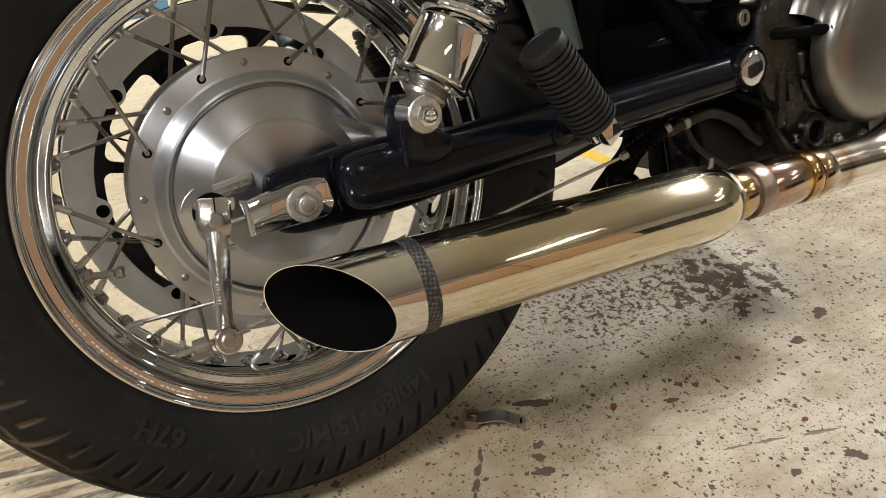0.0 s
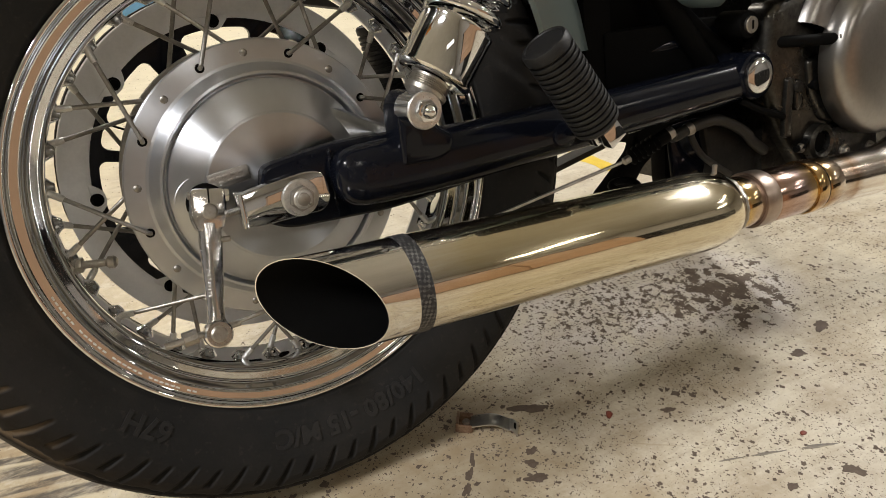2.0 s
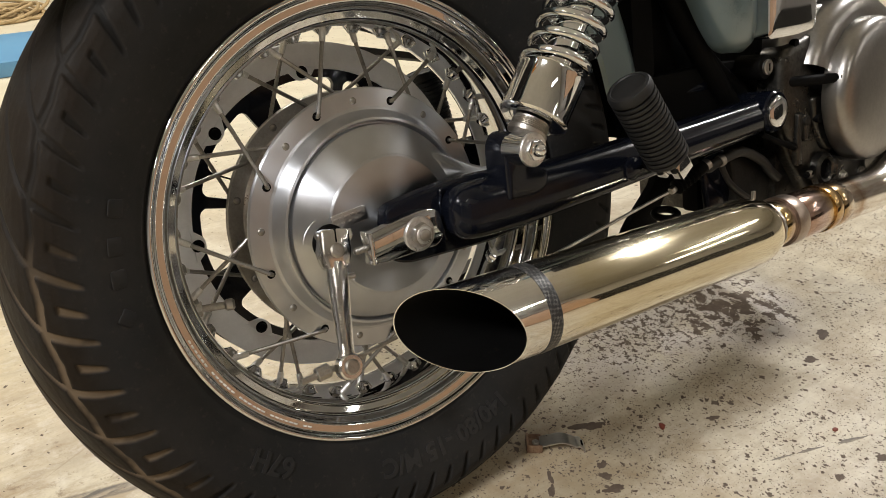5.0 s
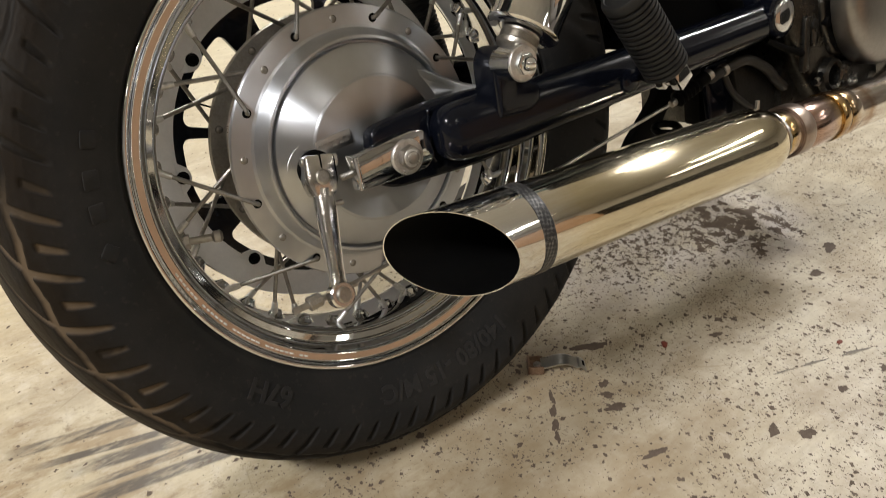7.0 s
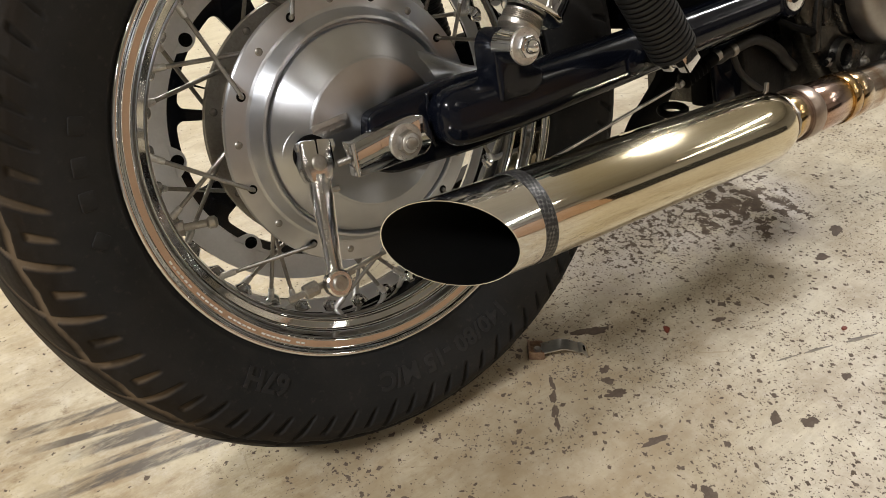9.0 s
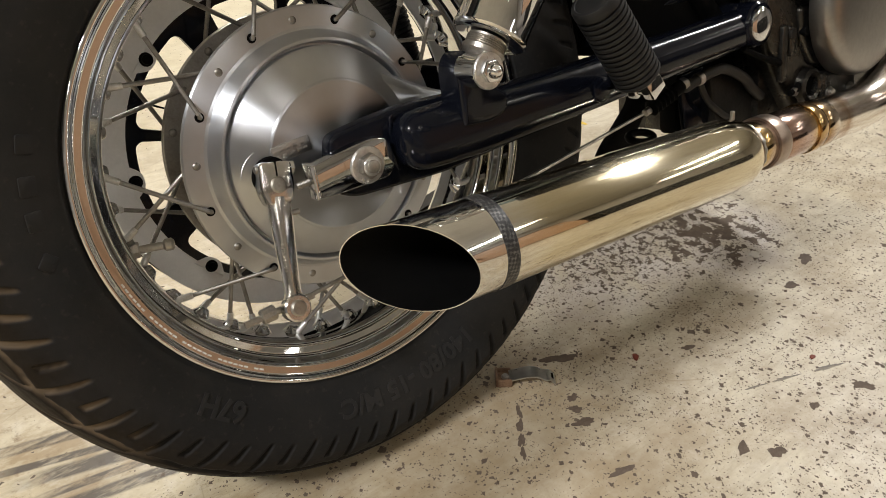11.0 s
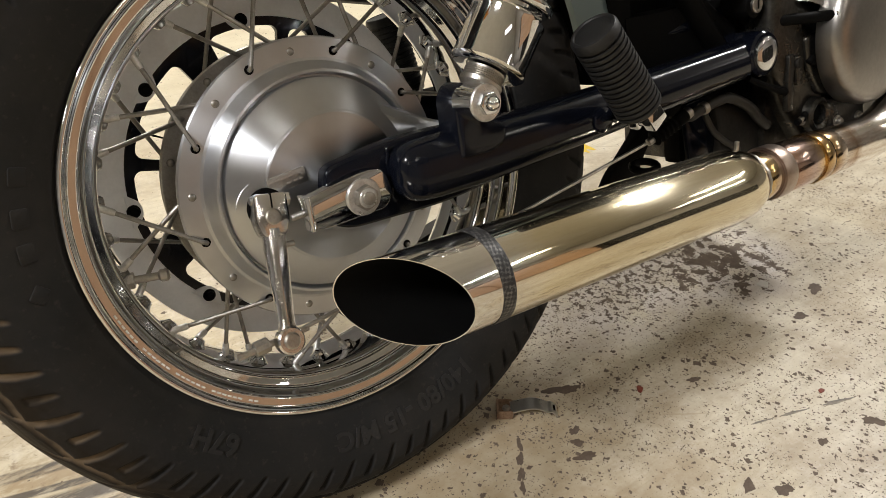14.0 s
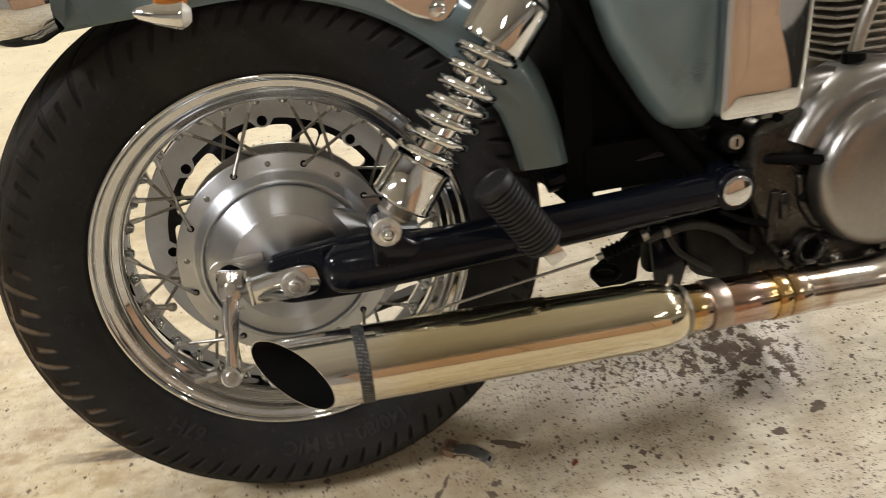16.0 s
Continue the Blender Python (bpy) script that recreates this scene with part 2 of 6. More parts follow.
def heat_tint():
    """Stainless pipe with straw, copper and violet bands of heat colour along its length."""
    mat, nt, bsdf = material("heat_tinted_steel")
    tc = nt.nodes.new("ShaderNodeTexCoord")
    sep = nt.nodes.new("ShaderNodeSeparateXYZ")
    nt.links.new(tc.outputs["Object"], sep.inputs[0])
    span = node(nt, "ShaderNodeMapRange", **{"From Min": 0.39, "From Max": 0.66})
    nt.links.new(sep.outputs[0], span.inputs[0])
    wave = nt.nodes.new("ShaderNodeMath")
    wave.operation = "MULTIPLY_ADD"
    nt.links.new(noise_of(nt, 40, 4, 0.6), wave.inputs[0])
    wave.inputs[1].default_value = 0.10
    nt.links.new(span.outputs[0], wave.inputs[2])
    col = ramp(nt, wave.outputs[0], [(0.05, (0.66, 0.52, 0.27)), (0.17, (0.62, 0.44, 0.19)), (0.24, (0.46, 0.38, 0.36)), (0.33, (0.56, 0.38, 0.30)), (0.45, (0.52, 0.40, 0.37)),
                                      (0.52, (0.66, 0.45, 0.19)), (0.62, (0.50, 0.34, 0.17)), (0.70, (0.72, 0.66, 0.58)), (0.78, (0.42, 0.30, 0.20)), (0.82, (0.80, 0.77, 0.72))])
    streak = noise_of(nt, 26, 6, 0.65, stretch=(0.35, 2.6, 2.6))
    col = mixed(nt, ramp(nt, streak, [(0.46, (0, 0, 0)), (0.66, (0.75, 0.75, 0.75))]), col, (0.30, 0.17, 0.11))
    nt.links.new(col, bsdf.inputs["Base Color"])
    bsdf.inputs["Metallic"].default_value = 1.0
    nt.links.new(span_of(nt, streak, 0.3, 0.7, 0.09, 0.22), bsdf.inputs["Roughness"])
    bump(nt, bsdf, noise_of(nt, 260, 3), 0.05, 0.0004)
    return mat


def muffler_steel():
    """Polished stainless: silver at the cut end, straw-coloured by heat towards the pipe, with cloudy wipe marks along it."""
    mat, nt, bsdf = material("polished_stainless")
    tc = nt.nodes.new("ShaderNodeTexCoord")
    sep = nt.nodes.new("ShaderNodeSeparateXYZ")
    nt.links.new(tc.outputs["Object"], sep.inputs[0])
    cloud = noise_of(nt, 12, 7, 0.65, stretch=(0.3, 3, 3))
    wave = nt.nodes.new("ShaderNodeMath")
    wave.operation = "MULTIPLY_ADD"
    nt.links.new(cloud, wave.inputs[0])
    wave.inputs[1].default_value = 0.16
    nt.links.new(sep.outputs[0], wave.inputs[2])
    heat = node(nt, "ShaderNodeMapRange", **{"From Min": 0.125, "From Max": 0.19})
    nt.links.new(wave.outputs[0], heat.inputs[0])
    light = mixed(nt, heat.outputs[0], (0.83, 0.83, 0.82), (0.81, 0.745, 0.585))
    deep = mixed(nt, heat.outputs[0], (0.70, 0.69, 0.675), (0.65, 0.575, 0.405))
    wipe = ramp(nt, cloud, [(0.36, (0, 0, 0)), (0.64, (1, 1, 1))])
    nt.links.new(mixed(nt, wipe, light, deep), bsdf.inputs["Base Color"])
    bsdf.inputs["Metallic"].default_value = 1.0
    rough = node(nt, "ShaderNodeMapRange", **{"To Min": 0.015, "To Max": 0.045})
    nt.links.new(wipe, rough.inputs[0])
    nt.links.new(rough.outputs[0], bsdf.inputs["Roughness"])
    bump(nt, bsdf, noise_of(nt, 22, 4, 0.55, stretch=(0.28, 1.6, 1.6)), 0.07, 0.0030)
    # fine polishing scratches along the tube: a weak gloss that spreads round it
    hazy = nt.nodes.new("ShaderNodeBsdfPrincipled")
    nt.links.new(bsdf.inputs["Base Color"].links[0].from_socket, hazy.inputs["Base Color"])
    hazy.inputs["Metallic"].default_value, hazy.inputs["Roughness"].default_value = 1.0, 0.15
    hazy.inputs["Anisotropic"].default_value = 1.0
    round_way = nt.nodes.new("ShaderNodeTangent")
    round_way.direction_type, round_way.axis = "RADIAL", "X"
    nt.links.new(round_way.outputs[0], hazy.inputs["Tangent"])
    both = nt.nodes.new("ShaderNodeMixShader")
    nt.links.new(span_of(nt, noise_of(nt, 30, 5, 0.6, stretch=(0.25, 2.5, 2.5)), 0.35, 0.65, 0.12, 0.30), both.inputs[0])
    nt.links.new(bsdf.outputs[0], both.inputs[1])
    nt.links.new(hazy.outputs[0], both.inputs[2])
    nt.links.new(both.outputs[0], nt.nodes["Material Output"].inputs["Surface"])
    return mat


def carbon_band():
    """Dark and light strands woven over and under each other, laid slantwise round the tube."""
    mat, nt, bsdf = material("woven_band")
    tc = nt.nodes.new("ShaderNodeTexCoord")
    sep = nt.nodes.new("ShaderNodeSeparateXYZ")
    nt.links.new(tc.outputs["Object"], sep.inputs[0])

    def calc(op, a, b=0.0):
        n = nt.nodes.new("ShaderNodeMath")
        n.operation = op
        for slot, value in enumerate((a, b)):
            if isinstance(value, (int, float)):
                n.inputs[slot].default_value = value
            else:
                nt.links.new(value, n.inputs[slot])
        return n.outputs[0]

    # round the band's own axis: angle times radius, and the way along it
    turn = calc("MULTIPLY", calc("ARCTAN2", calc("ADD", sep.outputs[2], 0.0738), calc("ADD", sep.outputs[1], 0.1732)), 0.0388)
    lie = nt.nodes.new("ShaderNodeCombineXYZ")
    nt.links.new(calc("ADD", calc("MULTIPLY", turn, 0.86), calc("MULTIPLY", sep.outputs[0], 0.5)), lie.inputs[0])
    nt.links.new(calc("SUBTRACT", calc("MULTIPLY", sep.outputs[0], 0.86), calc("MULTIPLY", turn, 0.5)), lie.inputs[1])
    weave = node(nt, "ShaderNodeTexChecker", Scale=400.0)
    nt.links.new(lie.outputs[0], weave.inputs["Vector"])
    worn = noise_of(nt, 160, 4, 0.6)
    dark = mixed(nt, worn, (0.016, 0.016, 0.018), (0.045, 0.045, 0.047))
    light = mixed(nt, ramp(nt, noise_of(nt, 240, 3, 0.6), [(0.4, (0, 0, 0)), (0.6, (1, 1, 1))]), (0.035, 0.035, 0.037), (0.150, 0.148, 0.145))
    nt.links.new(mixed(nt, weave.outputs["Fac"], dark, light), bsdf.inputs["Base Color"])
    bsdf.inputs["Roughness"].default_value = 0.42
    bsdf.inputs["Metallic"].default_value = 0.4
    bump(nt, bsdf, weave.outputs["Fac"], 0.4, 0.0004)
    return mat


def floor_paint():
    """Cream floor paint over brown-grey concrete: flaked off in chips of many sizes, worn through in one place, with tyre marks and stains."""
    mat, nt, bsdf = material("worn_floor_paint")
    tc = nt.nodes.new("ShaderNodeTexCoord")

    def join(op, a, b, c=None):
        n = nt.nodes.new("ShaderNodeMath")
        n.operation = op
        for slot, value in enumerate((a, b, c)):
            if isinstance(value, (int, float)):
                n.inputs[slot].default_value = value
            elif value is not None:
                nt.links.new(value, n.inputs[slot])
        return n.outputs[0]

    def span(source, a, b, c, d):
        n = node(nt, "ShaderNodeMapRange", **{"From Min": a, "From Max": b, "To Min": c, "To Max": d})
        nt.links.new(source, n.inputs[0])
        return n.outputs[0]

    def warped(scale, far, source):
        w = node(nt, "ShaderNodeTexNoise", Scale=scale, Detail=2.0)
        nt.links.new(tc.outputs["Object"], w.inputs["Vector"])
        s = nt.nodes.new("ShaderNodeVectorMath")
        s.operation = "MULTIPLY_ADD"
        nt.links.new(w.outputs["Color"], s.inputs[0])
        s.inputs[1].default_value = (far, far, 0.0)
        nt.links.new(source, s.inputs[2])
        return s.outputs[0]

    place = warped(420.0, 0.0030, warped(120.0, 0.0085, tc.outputs["Object"]))

    def chips(scale, size, sparse):
        v = node(nt, "ShaderNodeTexVoronoi", Scale=scale, Randomness=1.0)
        v.distance = "MANHATTAN"
        nt.links.new(place, v.inputs["Vector"])
        pick = node(nt, "ShaderNodeSeparateColor")
        nt.links.new(v.outputs["Color"], pick.inputs[0])
        return join("LESS_THAN", v.outputs["Distance"], span(pick.outputs[0], sparse, 1.0, 0.0, size))

    sep = nt.nodes.new("ShaderNodeSeparateXYZ")
    nt.links.new(tc.outputs["Object"], sep.inputs[0])
    px, py = sep.outputs[0], sep.outputs[1]
    crowd = join("ADD", noise_of(nt, 6.0, 4, 0.6), span(px, -0.25, 0.10, -0.12, -0.02))
    dense = ramp(nt, crowd, [(0.42, (0, 0, 0)), (0.55, (1, 1, 1))])
    some = ramp(nt, join("ADD", noise_of(nt, 13.0, 3, 0.6), span(px, -0.25, 0.10, -0.08, 0.0)), [(0.38, (0, 0, 0)), (0.50, (1, 1, 1))])
    chipped = join("MULTIPLY", chips(150, 0.56, 0.30), some)
    chipped = join("MAXIMUM", chipped, join("MULTIPLY", chips(400, 0.75, 0.60), dense))
    chipped = join("MAXIMUM", chipped, chips(62, 0.42, 0.86))
    chipped = join("MAXIMUM", chipped, chips(700, 0.80, 0.90))

    # the place under the pipe where the paint is worn to flaky patches: two fields, the second barer
    def field(cx, cy, rx, ry, most):
        dx, dy = join("DIVIDE", join("SUBTRACT", px, cx), rx), join("DIVIDE", join("SUBTRACT", py, cy), ry)
        return span(join("ADD", join("MULTIPLY", dx, dx), join("MULTIPLY", dy, dy)), 0.0, 1.5, most, -0.16)

    flaky, barer = field(0.435, -0.005, 0.20, 0.13, 0.085), field(0.605, -0.045, 0.14, 0.12, 0.125)
    near = join("MAXIMUM", flaky, barer)
    patch = join("GREATER_THAN", join("ADD", noise_of(nt, 118, 9, 0.70), flaky), 0.60)
    patch = join("MAXIMUM", patch, join("GREATER_THAN", join("ADD", noise_of(nt, 44, 10, 0.70), barer), 0.585))
    keep = join("MULTIPLY", span(join("ADD", py, join("MULTIPLY", crowd, 0.3)), 0.26, 0.36, 1.0, 0.0), span(join("ADD", px, join("MULTIPLY", crowd, 0.5)), -0.10, 0.10, 0.0, 1.0))
    few = join("MAXIMUM", join("MAXIMUM", chips(48, 0.22, 0.80), chips(120, 0.42, 0.86)), chips(300, 0.55, 0.93))
    bare = join("GREATER_THAN", join("MAXIMUM", join("MAXIMUM", join("MULTIPLY", chipped, keep), patch), few), 0.4)

    # paint: yellowed and paler fields, soft brown stains, fine scuffs
    tone = join("ADD", join("MULTIPLY", noise_of(nt, 2.6, 6, 0.6), 0.7), span(px, -0.60, 0.55, 0.0, 0.30))
    cream = mixed(nt, ramp(nt, tone, [(0.35, (0, 0, 0)), (0.62, (1, 1, 1))]), (0.525, 0.445, 0.280), (0.628, 0.575, 0.460))
    grime = noise_of(nt, 9, 8, 0.68)
    cream = mixed(nt, ramp(nt, grime, [(0.44, (0, 0, 0)), (0.70, (0.85, 0.85, 0.85))]), cream, (0.34, 0.265, 0.175))
    scuff = noise_of(nt, 16, 8, 0.75, stretch=(0.3, 3.0, 1))
    cream = mixed(nt, ramp(nt, scuff, [(0.49, (0, 0, 0)), (0.68, (0.70, 0.70, 0.70))]), cream, (0.38, 0.32, 0.23))
    haze = noise_of(nt, 45, 6, 0.7)
    cream = mixed(nt, ramp(nt, haze, [(0.50, (0, 0, 0)), (0.75, (0.55, 0.55, 0.55))]), cream, (0.70, 0.66, 0.58))

    primer = join("MULTIPLY", span(near, -0.08, 0.05, 0.0, 0.8), ramp(nt, noise_of(nt, 18, 6, 0.65), [(0.34, (0, 0, 0)), (0.56, (1, 1, 1))]))
    cream = mixed(nt, primer, cream, (0.70, 0.665, 0.64))
    fine = noise_of(nt, 190, 6, 0.75)
    cream = mixed(nt, ramp(nt, fine, [(0.53, (0, 0, 0)), (0.70, (0.6, 0.6, 0.6))]), cream, (0.40, 0.33, 0.24))
    # brown spills and long thin scratches, mostly behind the wheel
    behind = join("MULTIPLY", span(px, -0.30, 0.25, 1.0, 0.25), span(py, 0.12, 0.40, 0.9, 0.25))
    spill = ramp(nt, noise_of(nt, 12, 9, 0.72, stretch=(0.7, 1.6, 1)), [(0.48, (0, 0, 0)), (0.60, (0.85, 0.85, 0.85))])
    cream = mixed(nt, join("MULTIPLY", spill, behind), cream, (0.300, 0.212, 0.112))
    freckle = ramp(nt, noise_of(nt, 58, 8, 0.75), [(0.56, (0, 0, 0)), (0.66, (0.8, 0.8, 0.8))])
    cream = mixed(nt, join("MULTIPLY", freckle, behind), cream, (0.20, 0.135, 0.080))
    # a darker, browner, uneven tone round the rear wheel
    by_wheel = field(0.02, -0.20, 0.30, 0.24, 1.0)
    browner = ramp(nt, join("ADD", join("MULTIPLY", noise_of(nt, 7, 7, 0.65), 0.8), join("MULTIPLY", by_wheel, 0.35)), [(0.46, (0, 0, 0)), (0.78, (0.72, 0.72, 0.72))])
    cream = mixed(nt, join("MULTIPLY", browner, span(by_wheel, 0.0, 0.6, 0.0, 1.0)), cream, (0.285, 0.215, 0.125))
    for turn, scale in ((28, 5.0), (-35, 4.0), (80, 4.5)):
        c, s = math.cos(radians(turn)), math.sin(radians(turn))
        along = join("ADD", join("MULTIPLY", px, c), join("MULTIPLY", py, s))
        across = join("ADD", join("MULTIPLY", px, -s), join("MULTIPLY", py, c))
        lie = nt.nodes.new("ShaderNodeCombineXYZ")
        nt.links.new(join("MULTIPLY", along, 0.9), lie.inputs[0])
        nt.links.new(join("MULTIPLY", across, 22.0), lie.inputs[1])
        line = node(nt, "ShaderNodeTexNoise", Scale=scale, Detail=3.0)
        nt.links.new(lie.outputs[0], line.inputs["Vector"])
        cream = mixed(nt, ramp(nt, line.outputs[0], [(0.69, (0, 0, 0)), (0.74, (0.4, 0.4, 0.4))]), cream, (0.30, 0.23, 0.15))
    # away from the bike the paint is cleaner
    clean = join("MULTIPLY", span(py, 0.55, 1.5, 0.0, 0.8), span(grime, 0.3, 0.7, 1.0, 0.75))
    cream = mixed(nt, clean, cream, (0.640, 0.585, 0.435))
    # rubber marks left behind the wheel: centre, half length, half width, turn
    breaks = ramp(nt, noise_of(nt, 30, 6, 0.7, stretch=(0.6, 2.5, 1)), [(0.38, (0.25, 0.25, 0.25)), (0.54, (1, 1, 1))])
    marks = None
    for cx, cy, half, wide, turn in ((-0.235, 0.0005, 0.095, 0.0090, -9.7), (-0.230, 0.0215, 0.065, 0.0055, -8), (-0.235, 0.0435, 0.065, 0.0100, -13), (-0.265, 0.070, 0.065, 0.0055, -14), (-0.285, 0.106, 0.06, 0.0085, -13)):
        c, s = math.cos(radians(turn)), math.sin(radians(turn))
        ox, oy = join("SUBTRACT", px, cx), join("SUBTRACT", py, cy)
        along = join("ADD", join("MULTIPLY", ox, c), join("MULTIPLY", oy, s))
        across = join("ADD", join("MULTIPLY", ox, -s), join("MULTIPLY", oy, c))
        one = join("MULTIPLY", span(join("ABSOLUTE", along, 0.0), half * 0.65, half * 1.40, 1.0, 0.0), span(join("ABSOLUTE", across, 0.0), wide * 0.75, wide * 1.10, 1.0, 0.0))
        marks = one if marks is None else join("MAXIMUM", marks, one)
    cream = mixed(nt, join("MULTIPLY", marks, join("MULTIPLY", breaks, 0.88)), cream, (0.052, 0.042, 0.036))

    concrete = mixed(nt, ramp(nt, noise_of(nt, 70, 4, 0.6), [(0.3, (0, 0, 0)), (0.7, (1, 1, 1))]), (0.092, 0.068, 0.051), (0.170, 0.132, 0.102))
    nt.links.new(mixed(nt, bare, cream, concrete), bsdf.inputs["Base Color"])
    nt.links.new(span(bare, 0.0, 1.0, 0.42, 0.8), bsdf.inputs["Roughness"])
    bsdf.inputs["Specular IOR Level"].default_value = 0.35
    bump(nt, bsdf, join("SUBTRACT", join("MULTIPLY", noise_of(nt, 60, 5, 0.6), 0.35), bare), 0.5, 0.0006)
    return mat


ALU = brushed_aluminium()
RUBBER = tyre_rubber("tyre_rubber", (0.0175, 0.0178, 0.0186), (0.0290, 0.0275, 0.0262), (0.042, 0.038, 0.034), 0.85)
MARK_RUBBER = tyre_rubber("scuffed_rubber", (0.025, 0.025, 0.0255), (0.036, 0.0345, 0.033), (0.048, 0.044, 0.040), 0.0)
TINTED = heat_tint()
MUFFLER_STEEL = muffler_steel()
WOVEN = carbon_band()
FLOOR_PAINT = floor_paint()


# ---- mesh helpers ----
FACE = Matrix.Rotation(radians(90), 4, "X")  # local x, y, z become x, z, -y: drawings lie in the bike's side plane


def finish(bm, mats, angle=35):
    mesh = bpy.data.meshes.new("mesh")
    bmesh.ops.recalc_face_normals(bm, faces=bm.faces)
    bm.to_mesh(mesh)
    bm.free()
    for m in mats if isinstance(mats, (list, tuple)) else [mats]:
        mesh.materials.append(m)
    mesh.polygons.foreach_set("use_smooth", [True] * len(mesh.polygons))
    mesh.set_sharp_from_angle(angle=radians(angle))
    return mesh


def part(name, bm, mats, parent=None, label="", angle=35, at=None):
    mesh = bm if isinstance(bm, bpy.types.Mesh) else finish(bm, mats, angle)
    mesh.name = name
    ob = new(name, mesh)
    ob.parent = parent
    if at is not None:
        ob.matrix_basis = at
    return tagged(ob, label=label)


def thing(name, bm, mats, label, category, group="", kind="", angle=35, at=None):
    return tagged(part(name, bm, mats, None, "", angle, at), label, category, group, kind)


def revolve(prof, n=48, m=Matrix(), closed=False, bm=None, a0=0.0, a1=360.0):
    """Turns a profile of (radius, height) round the local z axis."""
    bm = bm or bmesh.new()
    full = abs(a1 - a0) >= 359.9
    rings = []
    for k in range(n if full else n + 1):
        a = radians(a0 + (a1 - a0) * k / n)
        rings.append([bm.verts.new(m @ Vector((r * math.cos(a), r * math.sin(a), h))) for r, h in prof])
    count = len(prof)
    for k in range(n):
        one, two = rings[k], rings[(k + 1) % len(rings)]
        for i in range(count if closed else count - 1):
            j = (i + 1) % count
            bm.faces.new((one[i], two[i], two[j], one[j]))
    bmesh.ops.remove_doubles(bm, verts=[v for r in rings for v in r], dist=1e-6)
    return bm


def axis(origin, way):
    """A matrix whose z axis points along way."""
    return Matrix.Translation(origin) @ Vector(way).to_track_quat("Z", "Y").to_matrix().to_4x4()


def rod(a, b, radius, n=16, bm=None, round_end=0.0):
    a, b = Vector(a), Vector(b)
    length = (b - a).length
    e = round_end or min(radius * 0.12, length * 0.2)
    prof = [(0, 0), (radius - e, 0), (radius, e), (radius, length - e), (radius - e, length), (0, length)]
    return revolve(prof, n, axis(a, b - a), bm=bm)


def sweep(points, radius, n=12, bm=None, caps=True, flat=1.0):
    """A tube through points, of one radius or a radius for each point; flat squeezes it sideways."""
    bm = bm or bmesh.new()
    pts = [Vector(p) for p in points]
    radii = radius if isinstance(radius, (list, tuple)) else [radius] * len(pts)
    up = None
    rings = []
    for i, p in enumerate(pts):
        way = (pts[min(i + 1, len(pts) - 1)] - pts[max(i - 1, 0)]).normalized()
        if up is None:
            up = way.orthogonal().normalized()
        up = (up - way * up.dot(way)).normalized()
        side = way.cross(up)
        rings.append([bm.verts.new(p + radii[i] * (math.cos(2 * math.pi * k / n) * up + flat * math.sin(2 * math.pi * k / n) * side)) for k in range(n)])
    for one, two in zip(rings, rings[1:]):
        for k in range(n):
            bm.faces.new((one[k], one[(k + 1) % n], two[(k + 1) % n], two[k]))
    if caps:
        bm.faces.new(rings[0]), bm.faces.new(rings[-1])
    return bm


def smooth_path(points, steps=8):
    """Catmull-Rom through the points."""
    p = [Vector(points[0])] + [Vector(q) for q in points] + [Vector(points[-1])]
    out = []
    for i in range(1, len(p) - 2):
        for k in range(steps):
            t = k / steps
            out.append(0.5 * (2 * p[i] + (p[i + 1] - p[i - 1]) * t + (2 * p[i - 1] - 5 * p[i] + 4 * p[i + 1] - p[i + 2]) * t * t + (3 * p[i] - p[i - 1] - 3 * p[i + 1] + p[i + 2]) * t ** 3))
    return out + [p[-2]]


def rounded(poly, radius, steps=5):
    """A polygon with its corners rounded; radius: one, or one for each corner."""
    out = []
    for i, q in enumerate(poly):
        q, a, b = Vector(q), Vector(poly[i - 1]), Vector(poly[(i + 1) % len(poly)])
        r = radius[i] if isinstance(radius, (list, tuple)) else radius
        one, two = (a - q), (b - q)
        r = min(r, one.length * 0.49, two.length * 0.49)
        s, e = q + one.normalized() * r, q + two.normalized() * r
        for k in range(steps + 1):
            t = k / steps
            out.append(tuple(s * (1 - t) ** 2 + q * 2 * t * (1 - t) + e * t * t))
    return out


def plate(poly, depth, m=FACE, edge=0.0, bm=None):
    """A flat piece: the polygon drawn in local x, y, its face at local z = depth and its back at 0, with a small chamfer."""
    bm = bm or bmesh.new()
    pts = [Vector((*p, 0)) for p in poly]

    def ring(z, inset):
        made = []
        for i, p in enumerate(pts):
            t = (pts[(i + 1) % len(pts)] - pts[i - 1]).normalized()
            inward = Vector((-t.y, t.x, 0))
            made.append(bm.verts.new(m @ (p + inward * inset * turn + Vector((0, 0, z)))))
        return made

    area = sum(a.x * b.y - b.x * a.y for a, b in zip(pts, pts[1:] + pts[:1]))
    turn = 1 if area > 0 else -1
    rings = [ring(0, 0), ring(depth - edge, 0)] + ([ring(depth - edge * 0.3, edge * 0.3), ring(depth, edge)] if edge else [])
    for one, two in zip(rings, rings[1:]):
        for k in range(len(pts)):
            bm.faces.new((one[k], one[(k + 1) % len(pts)], two[(k + 1) % len(pts)], two[k]))
    bm.faces.new(rings[0]), bm.faces.new(rings[-1])
    return bm


